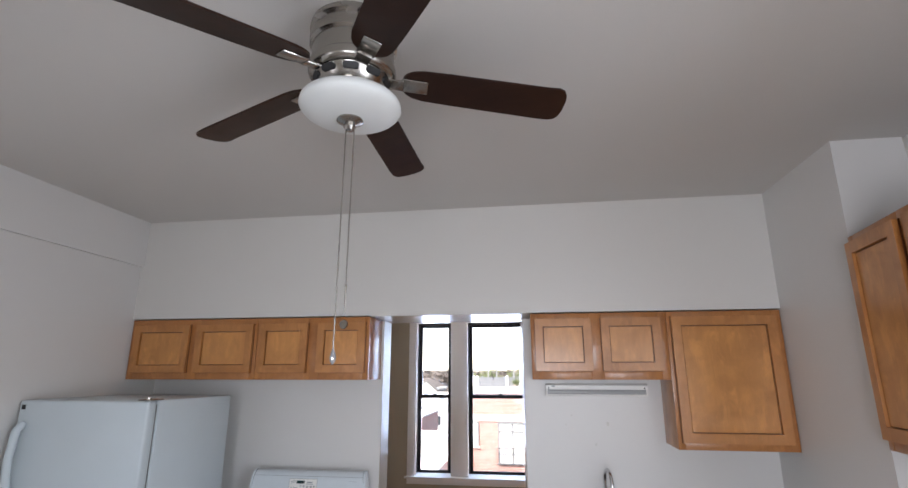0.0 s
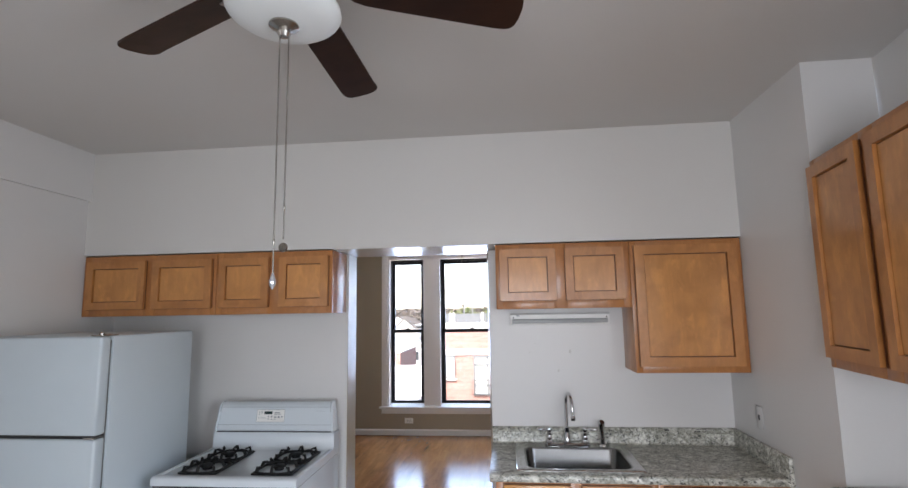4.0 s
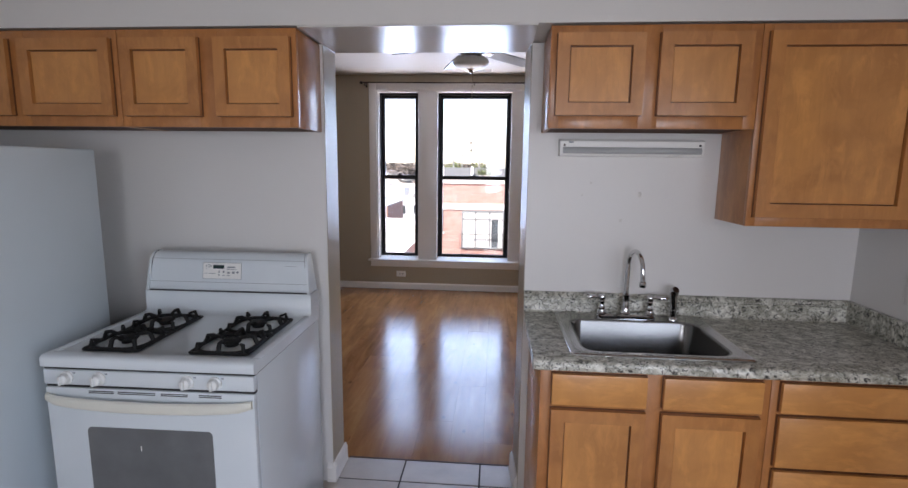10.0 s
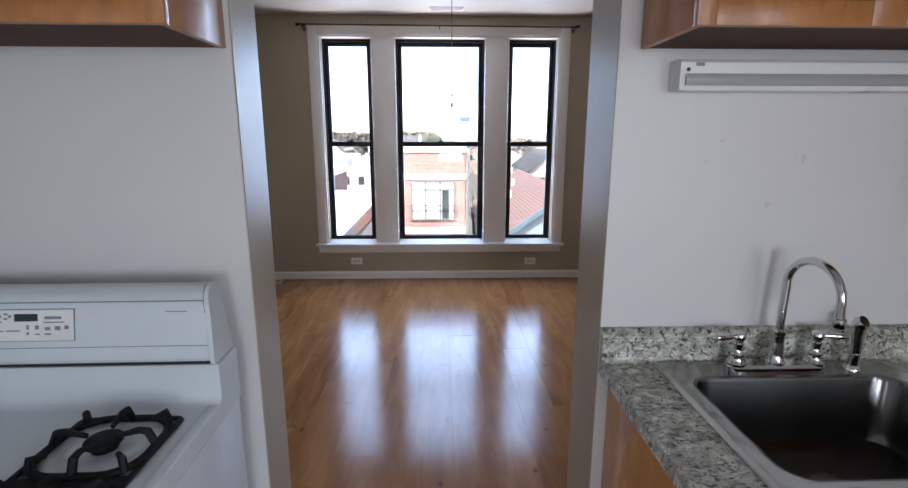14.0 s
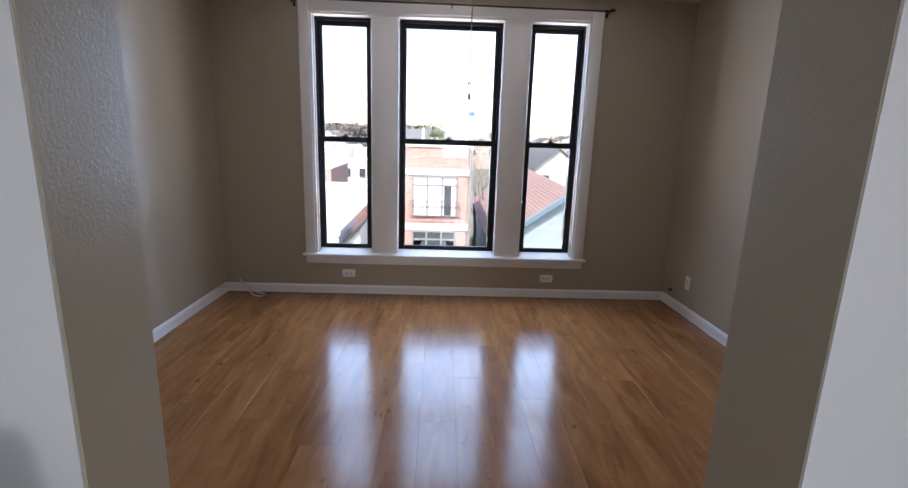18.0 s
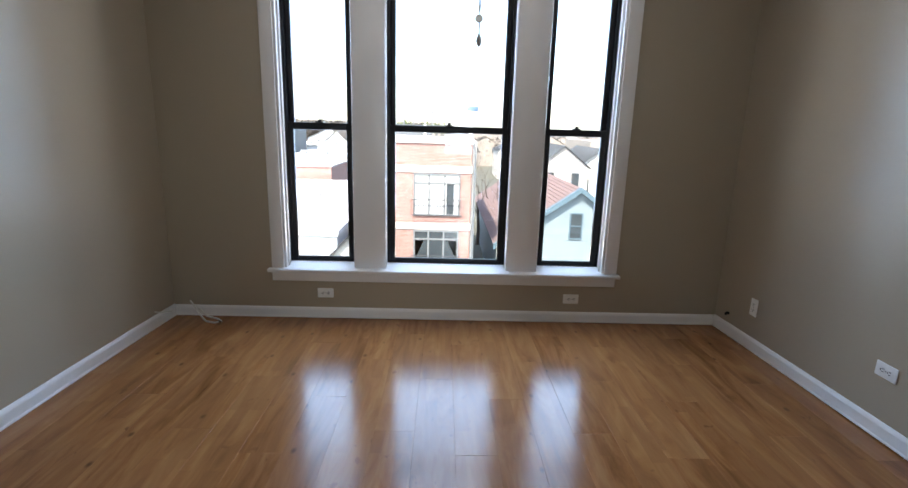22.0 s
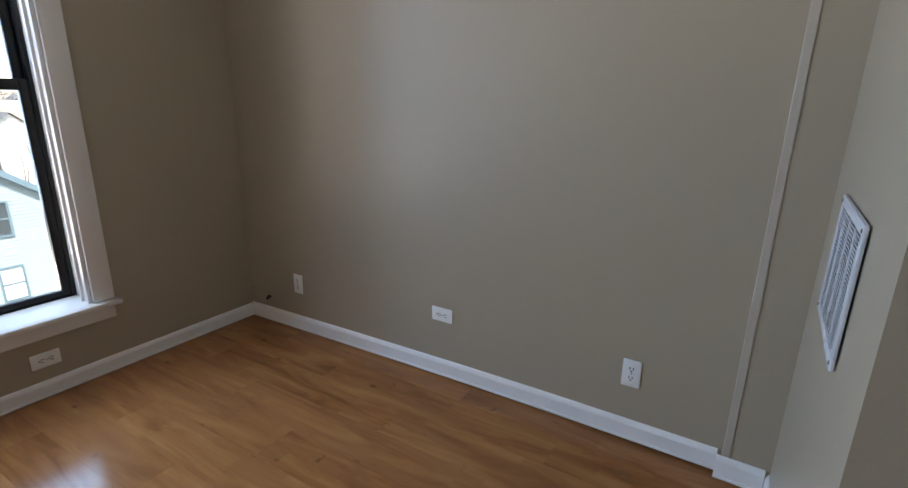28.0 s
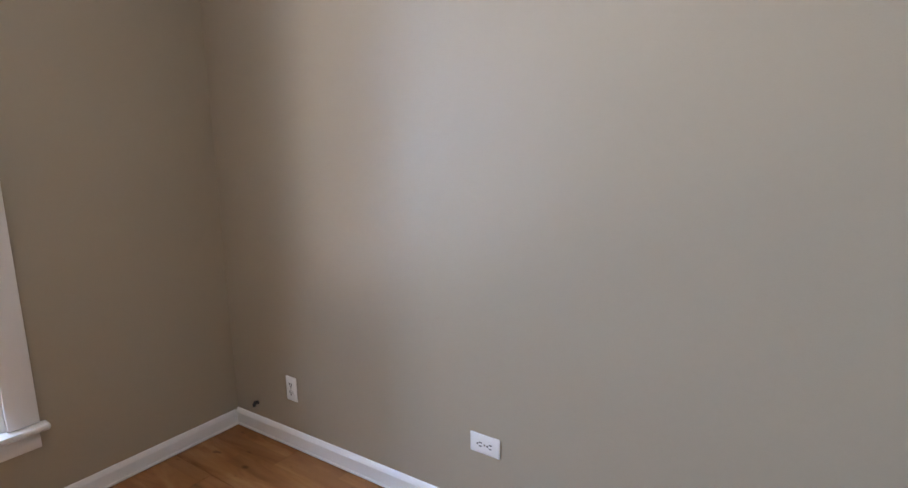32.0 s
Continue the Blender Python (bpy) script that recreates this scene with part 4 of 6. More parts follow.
for a, b in ((0.0, 0.04), (0.38, 0.46), (0.80, 0.84)):
    box(bm, a, 0.0, 0.095, b, 0.0185, 0.968, 0.0012)
for a, b in ((0.04, 0.38), (0.46, 0.80)):
    for z0, z1 in ((0.095, 0.13), (0.93, 0.968)):
        box(bm, a, 0.0006, z0, b, 0.018, z1, 0.0012)
part("face_frame", bm, MAPLE_F, side_base)
part("back", boxes((0.017, 0.310, 0.1, 0.823, 0.321, 0.967)), MAPLE_SHADE, side_base, "", False)
for a, b in ((0.022, 0.392), (0.448, 0.818)):
    shaker(side_base, a, 0.12, b, 0.945, 0.0, 0.055)
side_top = thing("countertop", turned_east(1.703, 2.585), "shallow granite-look laminate countertop with a rounded corner", "countertop")
bm = bmesh.new()
sh = round_rect(0.002, 0.0, 0.87, 0.364, 0.03, 6)
r = ring_faces(bm, [(round_rect(0.006, 0.004, 0.866, 0.364, 0.028, 6), 0.970), (sh, 0.974), (sh, 1.002), (round_rect(0.006, 0.004, 0.866, 0.364, 0.028, 6), 1.010)])
bm.faces.new(r[0]), bm.faces.new(r[-1])
part("top", bm, GRANITE, side_top)

# ---- refrigerator ----
fridge = thing("refrigerator", pose(-2.135, 2.595, 0), "white two-door top-freezer refrigerator", "refrigerator")
FW, FD, FH = 0.722, 0.695, 1.614
bm = bmesh.new()
box(bm, 0.004, 0.078, 0.03, FW, FD, FH, 0.008)
part("body", bm, FRIDGE, fridge, "textured white cabinet")
part("gasket", boxes((0.016, 0.062, 0.09, FW - 0.012, 0.0775, FH - 0.02)), WFRAME, fridge, "grey door gasket", False)
for name, z0, z1 in (("freezer_door", 1.161, FH - 0.001), ("fridge_door", 0.085, 1.146)):
    bm = bmesh.new()
    box(bm, 0.002, 0.0, z0, FW + 0.001, 0.061, z1, 0.011, 3)
    d = part(name, bm, FRIDGE, fridge, "white door")
    bm = bmesh.new()
    hz0, hz1 = (z0 + 0.02, z0 + 0.34) if name == "freezer_door" else (z1 - 0.52, z1 - 0.02)
    tube(bm, [(0.045, 0.0, hz0), (0.045, -0.030, hz0 + 0.03), (0.045, -0.044, (hz0 + hz1) / 2), (0.045, -0.030, hz1 - 0.03), (0.045, 0.0, hz1)], [0.020, 0.019, 0.018, 0.019, 0.020], 12)
    part("handle", bm, FRIDGE, d, "white bow handle")
bm = bmesh.new()
box(bm, FW - 0.058, -0.003, 1.1475, FW + 0.002, 0.05, 1.1565, 0.003)
turned(bm, [(0.007, 1.1472), (0.007, 1.1568)], (FW - 0.006, 0.0, 0.0), 10)
part("middle_hinge", bm, NICKEL, fridge, "small metal hinge between the doors")
part("door_gap", boxes((0.006, 0.012, 1.1465, FW - 0.004, 0.06, 1.1605)), BLACK, fridge, "dark gap between the doors", False)
bm = bmesh.new()
box(bm, FW - 0.075, 0.02, FH + 0.0005, FW - 0.005, 0.115, FH + 0.006, 0.002)
turned(bm, [(0.011, 0), (0.011, 0.010), (0.006, 0.013)], (FW - 0.028, 0.035, FH + 0.005), 14)
part("hinge", bm, NICKEL, fridge, "metal top hinge")
part("badge", boxes((0.018, -0.0015, FH - 0.045, 0.040, 0.002, FH - 0.022)), BLACK, fridge, "small dark badge", False)
part("base_grille", boxes((0.02, 0.045, 0.015, FW - 0.02, 0.06, 0.08)), BLACK, fridge, "", False)
for x in (0.06, FW - 0.06):
    for y in (0.12, FD - 0.06):
        bm = bmesh.new()
        turned(bm, [(0.02, 0), (0.02, 0.032)], (x, y, 0), 12)
        part("foot", bm, BLACK, fridge)

# ---- stove ----
SW, SD = 0.760, 0.655
stove = thing("gas_stove", pose(-1.279, 2.804, 0, 0, 0, 0.9) @ Matrix.Diagonal((0.975, 1, 1, 1)), "white freestanding gas stove with four burners and black grates", "stove")
bm = bmesh.new()
box(bm, 0.006, 0.032, 0.02, SW - 0.006, SD, 0.870, 0.003)
part("body", bm, ENAMEL, stove, "white enamel body")
bm = bmesh.new()
extruded(bm, [(0.0, 0.880), (0.0, 0.906), (0.004, 0.914), (0.012, 0.918), (0.045, 0.919), (0.062, 0.913), (0.520, 0.913), (0.535, 0.917), (0.545, 0.930), (0.545, 1.008), (0.648, 1.008), (0.648, 0.875), (0.01, 0.875)], 0, SW)
part("cooktop", bm, ENAMEL, stove, "white enamel cooktop with raised edges")
for x0 in (0.0005, SW - 0.0265):
    bm = bmesh.new()
    box(bm, x0, 0.03, 0.900, x0 + 0.026, 0.53, 0.9188, 0.004)
    part("side_rim", bm, ENAMEL, stove)
bm = bmesh.new()
box(bm, 0.004, 0.004, 0.816, SW - 0.004, 0.034, 0.869, 0.004)
part("control_panel", bm, ENAMEL, stove, "white control panel")
for x in (0.092, 0.208, 0.524, 0.622):
    bm = bmesh.new()
    turned(bm, [(0.0235, 0.0), (0.0235, -0.006), (0.019, -0.010), (0.017, -0.024), (0.012, -0.027), (0.0001, -0.0275)], (x, 0.0038, 0.843), 22, "Y")
    box(bm, x - 0.0045, -0.032, 0.828, x + 0.0045, -0.014, 0.858, 0.002)
    part("knob", bm, KNOB, stove, "white burner knob")
    part("dial_mark", boxes((x + 0.022, 0.0025, 0.858, x + 0.030, 0.0042, 0.862)), INK, stove, "", False)
bm = bmesh.new()
box(bm, 0.006, 0.004, 0.215, SW - 0.006, 0.030, 0.806, 0.005)
oven = part("oven_door", bm, ENAMEL, stove, "white oven door")
bm = bmesh.new()
pts = round_rect(0.148, 0.398, 0.600, 0.668, 0.016, 4)
f, b = [bm.verts.new((x, 0.0015, z)) for x, z in pts], [bm.verts.new((x, 0.006, z)) for x, z in pts]
bm.faces.new(f), bm.faces.new(b)
for i in range(len(pts)):
    j = (i + 1) % len(pts)
    bm.faces.new((f[i], f[j], b[j], b[i]))
part("oven_window", bm, OVEN, oven, "grey dotted oven window")
part("scratch", boxes((0.338, 0.0008, 0.588, 0.341, 0.0016, 0.606)), PLASTIC, oven, "small white scratch on the oven window", False)
bm = bmesh.new()
rings = []
for u in np.linspace(0, 1, 19):
    bow = max(0.0, 1 - (2 * u - 1) ** 2) ** 0.5
    yc, zt, zb = -0.004 - 0.026 * bow, 0.788 - 0.010 * bow, 0.758 - 0.020 * bow
    x = 0.012 + 0.736 * u
    rings.append([bm.verts.new((x, yc + dy, z)) for dy, z in ((0.010, zt - 0.002), (0.003, zt), (-0.003, zt - 0.005), (-0.005, (zt + zb) / 2), (-0.003, zb + 0.005), (0.003, zb), (0.010, zb + 0.002))])
for p, q in zip(rings, rings[1:]):
    for k in range(7):
        bm.faces.new((p[k], p[(k + 1) % 7], q[(k + 1) % 7], q[k]))
bm.faces.new(rings[0]), bm.faces.new(rings[-1])
for x in (0.03, 0.73):
    box(bm, x - 0.012, -0.008, 0.762, x + 0.012, 0.006, 0.782, 0.003)
part("door_handle", bm, CREAM, oven, "cream bowed door handle")
for x0, x1 in ((0.165, 0.255), (0.270, 0.405), (0.425, 0.520), (0.560, 0.640)):
    bm = bmesh.new()
    for k in range(2):
        box(bm, x0, 0.0028, 0.790 + 0.006 * k, x1, 0.0045, 0.793 + 0.006 * k)
    part("vent_slot", bm, BLACK, oven, "dark vent slots", False)
part("cooktop_gap", boxes((0.004, 0.012, 0.8695, SW - 0.004, 0.05, 0.8795)), BLACK, stove, "dark seam under the cooktop", False)
part("panel_gap", boxes((0.006, 0.012, 0.8065, SW - 0.006, 0.031, 0.8155)), BLACK, stove, "dark seam under the control panel", False)
bm = bmesh.new()
box(bm, 0.006, 0.006, 0.035, SW - 0.006, 0.030, 0.208, 0.005)
part("drawer", bm, ENAMEL, stove, "white warming drawer")
for x in (0.05, SW - 0.05):
    for y in (0.07, SD - 0.05):
        bm = bmesh.new()
        turned(bm, [(0.018, 0), (0.018, 0.022)], (x, y, 0), 12)
        part("foot", bm, BLACK, stove)
# console behind the burners
bm = bmesh.new()
con = [(0.640, 1.014), (0.552, 1.014), (0.548, 1.022), (0.556, 1.036), (0.572, 1.120), (0.577, 1.138), (0.584, 1.152), (0.593, 1.162), (0.604, 1.169), (0.618, 1.172), (0.640, 1.172)]


def tapered(bm):
    """Draws the ends of the console in towards its top."""
    for v in bm.verts:
        if v.co.z > 1.03:
            k = ((v.co.z - 1.03) / 0.142) ** 1.5
            v.co.x += k * (-0.020 if v.co.x > SW / 2 else 0.008)
    return bm


extruded(bm, con, 0.018, SW - 0.016)
tapered(bm)
console = part("console", bm, ENAMEL, stove, "white rounded control console")
part("side_seam", boxes((SW - 0.0058, 0.035, 0.8700, SW - 0.0035, 0.60, 0.8748)), BLACK, stove, "dark seam below the cooktop edge", False)
part("console_gap", boxes((0.014, 0.550, 1.0085, SW - 0.010, 0.64, 1.0138)), BLACK, stove, "dark seam below the console", False)
for x0, x1 in ((0.008, 0.019), (SW - 0.017, SW - 0.006)):
    bm = bmesh.new()
    extruded(bm, [(0.645, 1.010), (0.545, 1.010), (0.541, 1.024), (0.566, 1.120), (0.571, 1.140), (0.579, 1.156), (0.589, 1.167), (0.602, 1.173), (0.618, 1.1755), (0.645, 1.1755)], x0, x1)
    part("end_cap", tapered(bm), ENAMEL, console)
for x in (0.0192, SW - 0.0188):
    bm = bmesh.new()
    tube(bm, [(x, y - 0.0012, z + 0.0008) for y, z in ((0.571, 1.120), (0.576, 1.139), (0.583, 1.153), (0.592, 1.1635), (0.604, 1.1705), (0.618, 1.1735))], 0.0011, 6)
    part("cap_seam", tapered(bm), BLACK, console, "dark seam beside the end cap")


def on_console(x0, z0, x1, z1, lift):
    """A thin plate on the console's sloping front."""
    bm = bmesh.new()
    sl = lambda z: 0.556 + (z - 1.036) * 0.19 - lift
    extruded(bm, [(sl(z0), z0), (sl(z1), z1), (sl(z1) + 0.004, z1), (sl(z0) + 0.004, z0)], x0, x1)
    return bm


part("seam", on_console(0.019, 1.048, SW - 0.017, 1.0495, 0.0008), INK, console, "", False)
part("seam", on_console(0.030, 1.1465, SW - 0.034, 1.1475, 0.0008), INK, console, "", False)
DZ = 0.018
key = part("keypad", on_console(0.262, 1.064, 0.440, 1.134, 0.0015), PLASTIC, console, "white keypad with grey outline", False)
for x0, z0, x1, z1 in ((0.262, 1.046, 0.440, 1.0472), (0.262, 1.1148, 0.440, 1.116), (0.262, 1.047, 0.2633, 1.115), (0.4387, 1.047, 0.440, 1.115)):
    part("outline", on_console(x0, z0 + DZ, x1, z1 + DZ, 0.0022), INK, key, "", False)
part("clock_display", on_console(0.309, 1.108, 0.360, 1.124, 0.0025), DISPLAY, key, "dark teal clock display", False)
for i, (x, z, w, h) in enumerate(((0.375, 1.094, 0.036, 0.006), (0.372, 1.086, 0.045, 0.0025), (0.275, 1.098, 0.006, 0.006), (0.286, 1.104, 0.008, 0.004), (0.286, 1.094, 0.008, 0.004), (0.275, 1.088, 0.006, 0.003), (0.296, 1.098, 0.006, 0.006),
                               (0.272, 1.068, 0.012, 0.0025), (0.290, 1.068, 0.030, 0.0025), (0.335, 1.072, 0.005, 0.010), (0.335, 1.060, 0.005, 0.006), (0.354, 1.072, 0.008, 0.009), (0.354, 1.060, 0.010, 0.003), (0.375, 1.070, 0.012, 0.007), (0.374, 1.060, 0.014, 0.003), (0.397, 1.070, 0.012, 0.009), (0.418, 1.072, 0.009, 0.008))):
    part("printed_mark", on_console(x, z + DZ, x + w, z + h + DZ, 0.0022), INK, key, "", False)
part("printed_mark", on_console(0.640, 1.124, 0.690, 1.1252, 0.0012), INK, console, "", False)


def grate(x0, x1):
    """A cast-iron double grate over two burners, with burner heads and drip bowls below."""
    y0, y1, z = 0.070, 0.478, 0.9155
    ym = (y0 + y1) / 2
    bm = bmesh.new()
    tube(bm, [(x, y, z + 0.003) for x, y in round_rect(x0, y0, x1, y1, 0.012, 3)], 0.007, 8, closed=True, flat=0.6)
    box(bm, x0, ym - 0.014, z, x1, ym + 0.014, z + 0.006)
    for yc in ((y0 + ym) / 2 - 0.006, (y1 + ym) / 2 + 0.006):
        xc = (x0 + x1) / 2
        hw, hh = (x1 - x0) / 2 - 0.004, (ym - y0) / 2 - 0.008
        tube(bm, [(x, y, z + 0.006) for x, y in round_rect(xc - hw, yc - hh, xc + hw, yc + hh, 0.062, 5)], 0.0085, 8, closed=True, flat=0.8)
        for dx, dy in ((1, 0), (-1, 0), (0, 1), (0, -1)):
            e = (xc + dx * hw, yc + dy * hh)
            m = (xc + dx * hw * 0.86, yc + dy * hh * 0.86)
            q = (xc + dx * 0.030, yc + dy * 0.030)
            tube(bm, [(e[0], e[1], z + 0.004), (m[0], m[1], z + 0.034), (m[0] * 0.7 + q[0] * 0.3, m[1] * 0.7 + q[1] * 0.3, z + 0.036), (q[0], q[1], z + 0.026)], [0.008, 0.008, 0.007, 0.005], 6)
        for dx, dy in ((1, 1), (-1, 1), (1, -1), (-1, -1)):
            e = (xc + dx * hw * 0.86, yc + dy * hh * 0.86)
            tube(bm, [(e[0], e[1], z + 0.004), (e[0] - dx * 0.004, e[1] - dy * 0.004, z + 0.030), (e[0] - dx * 0.022, e[1] - dy * 0.022, z + 0.026)], [0.007, 0.007, 0.005], 6)
    part("grate", bm, IRON, stove, "black cast-iron double grate")
    for yc in ((y0 + ym) / 2 - 0.006, (y1 + ym) / 2 + 0.006):
        xc = (x0 + x1) / 2
        bm = bmesh.new()
        turned(bm, [(0.075, 0.0005), (0.070, 0.002), (0.045, 0.0012), (0.0001, 0.0012)], (xc, yc, 0.913), 24)
        part("burner_bowl", bm, ENAMEL, stove, "white burner bowl")
        bm = bmesh.new()
        turned(bm, [(0.024, 0.0), (0.026, 0.012), (0.034, 0.013), (0.035, 0.019), (0.030, 0.023), (0.0001, 0.024)], (xc, yc, 0.9145), 20)
        part("burner", bm, IRON, stove, "black burner cap")


grate(0.098, 0.302)
grate(0.492, 0.702)

# ---- ceiling fans ----


def ceiling_fan(name, x, y, zc, zb, zf, phase, label, blade_mat, chains):
    """A flush-mounted five-blade fan with a glass bowl. zc ceiling, zb blades, zf finial, all heights above the floor."""
    fan = thing(name, pose(x, y, zc), label, "ceiling fan")
    k = zb - zc
    bm = bmesh.new()
    turned(bm, [(0.118, -0.0005), (0.126, -0.008), (0.130, -0.026), (0.120, -0.034), (0.120, -0.044), (0.128, -0.050), (0.128, -0.076), (0.119, -0.082), (0.119, k + 0.075), (0.126, k + 0.068), (0.127, k + 0.048), (0.124, k + 0.040), (0.108, k + 0.030)], n=40)
    part("motor_housing", bm, NICKEL, fan, "brushed nickel housing")
    bm = bmesh.new()
    turned(bm, [(0.112, k + 0.040), (0.104, k + 0.020), (0.094, k + 0.002), (0.080, k - 0.012)], n=32)
    part("vent_ring", bm, NICKEL, fan, "brushed nickel lower housing")
    bm = bmesh.new()
    ring = round_rect(-0.022, -0.0085, 0.022, 0.0085, 0.008, 4)
    f, b = [bm.verts.new((u, -0.1065 - w * 0.42, k + 0.018 + w)) for u, w in ring], [bm.verts.new((u, -0.098 - w * 0.42, k + 0.018 + w)) for u, w in ring]
    bm.faces.new(f), bm.faces.new(b)
    for q in range(len(ring)):
        bm.faces.new((f[q], f[(q + 1) % len(ring)], b[(q + 1) % len(ring)], b[q]))
    slot = mesh("vent_slot", bm, BLACK)
    for i in range(10):
        ob = new("vent_slot", slot)
        ob.parent = fan
        ob.rotation_euler = (0, 0, 2 * math.pi * (i + 0.5) / 10)
    bm = bmesh.new()
    turned(bm, [(0.085, k - 0.006), (0.092, k - 0.014), (0.110, k - 0.022), (0.112, k - 0.032), (0.06, k - 0.036)], n=32)
    part("light_fitter", bm, NICKEL, fan)
    top, low = k - 0.028, zf - zc + 0.026
    bm = bmesh.new()
    prof = [(0.104, top), (0.118, top - 0.003)]
    mid = top - 0.36 * (top - low)
    for i in range(1, 7):
        a = math.pi / 2 * i / 6
        prof.append((0.118 + 0.026 * math.sin(a), top - 0.003 - (top - 0.003 - mid) * (1 - math.cos(a))))
    for i in range(1, 12):
        a = math.pi / 2 * i / 11
        prof.append((0.144 * max(0.0, math.cos(a)) ** 0.72 + 0.002, mid - (mid - low) * math.sin(a)))
    turned(bm, prof, n=40)
    part("glass_bowl", bm, OPAL, fan, "frosted white glass bowl")
    bm = bmesh.new()
    turned(bm, [(0.036, low + 0.008), (0.038, low - 0.004), (0.026, low - 0.010), (0.015, low - 0.014), (0.018, low - 0.022), (0.012, low - 0.032), (0.001, low - 0.034)], n=24)
    part("finial", bm, NICKEL, fan)
    for i in range(5):
        a = radians(phase + 72 * i)
        rot = Matrix.Rotation(a, 4, "Z")
        tilt = Matrix.Rotation(radians(-12), 4, "X")
        bm = bmesh.new()
        ring = []
        for u, w in ((0.150, 0.012), (0.154, 0.028), (0.164, 0.042), (0.184, 0.054), (0.215, 0.061), (0.30, 0.064), (0.44, 0.066), (0.59, 0.068), (0.628, 0.066), (0.645, 0.059), (0.655, 0.045), (0.660, 0.020), (0.660, 0.0)):
            ring.append((u * 0.968, w))
        outline = ring + [(u, -w * (0.92 if u < 0.6 else 1.0)) for u, w in reversed(ring[:-1])]
        f = [bm.verts.new((u, w, 0.004)) for u, w in outline]
        b = [bm.verts.new((u, w, -0.003)) for u, w in outline]
        bm.faces.new(f), bm.faces.new(b)
        for j in range(len(outline)):
            q = (j + 1) % len(outline)
            bm.faces.new((f[j], f[q], b[q], b[j]))
        droop = Matrix.Rotation(radians(4.5), 4, "Y")
        bm.transform(Matrix.Translation((0, 0, k + 0.048)) @ rot @ droop @ tilt)
        part("blade", bm, blade_mat, fan, "dark wooden fan blade")
        bm = bmesh.new()
        box(bm, 0.075, -0.020, -0.013, 0.150, 0.020, -0.007, 0.002)
        box(bm, 0.145, -0.025, -0.010, 0.222, 0.025, -0.0035, 0.003)
        bm.transform(Matrix.Translation((0, 0, k + 0.048)) @ rot @ droop @ tilt)
        part("blade_bracket", bm, NICKEL, fan, "nickel blade bracket")
    for dx, dy, zend, kind in chains:
        bm = bmesh.new()
        z0, z1 = low - 0.004, zend - zc
        tube(bm, [(dx, dy, z0), (dx, dy, z1 + 0.02)], 0.0020, 6)
        turned(bm, [(0.001, 0.0), (0.0032, 0.006), (0.0032, 0.012), (0.001, 0.018)], (dx, dy, z1 + 0.09), 8)
        ch = part("pull_chain", bm, NICKEL, fan, "thin pull chain")
        bm = bmesh.new()
        if kind == "disc":
            turned(bm, [(0.0001, -0.004), (0.010, -0.004), (0.012, 0.0), (0.010, 0.004), (0.0001, 0.004)], (dx, dy, z1), 14, "Y")
        else:
            turned(bm, [(0.001, -0.018), (0.007, -0.010), (0.009, 0.0), (0.006, 0.012), (0.002, 0.022)], (dx, dy, z1), 8)
        part("pull_fob", bm, NICKEL if kind == "disc" else CRYSTAL, ch, "small pull fob")
    return fan


ceiling_fan("ceiling_fan", -0.057, 1.542, KC, 2.540, 2.420, 16, "flush-mount ceiling fan with dark walnut blades and frosted bowl", BLADE, ((-0.012, 0.004, 1.785, "bead"), (0.014, 0.0, 1.868, "disc")))
ceiling_fan("ceiling_fan", 0.018, 5.54, LC, 2.452, 2.312, 39, "ceiling fan with brown blades and a frosted glass bowl", BLADE, ((0.010, 0.014, 1.756, "disc"), (0.012, 0.022, 1.694, "bead")))

# ---- curtain rod ----
rod = thing("curtain_rod", pose(0, 7.535, 2.553), "thin dark bronze curtain rod on three brackets", "curtain rod")
bm = bmesh.new()
tube(bm, [(-1.405, 0, 0.004), (1.325, 0, -0.008)], 0.0075, 10)
part("rod", bm, ROD, rod)
for x in (-1.405, 1.325):
    bm = bmesh.new()
    turned(bm, [(0.004, -0.03), (0.015, -0.02), (0.015, 0.0), (0.008, 0.012)], (x, 0, 0), 12, "X")
    part("rod_end", bm, ROD, rod)
for x in (-1.37, -0.04, 1.29):
    bm = bmesh.new()
    box(bm, x - 0.006, -0.012, -0.016, x + 0.006, 0.0785, -0.006, 0.002)
    box(bm, x - 0.010, 0.074, -0.045, x + 0.010, 0.0795, 0.02, 0.002)
    box(bm, x - 0.004, -0.014, -0.038, x + 0.004, -0.009, 0.006, 0.001)
    part("bracket", bm, ROD, rod)

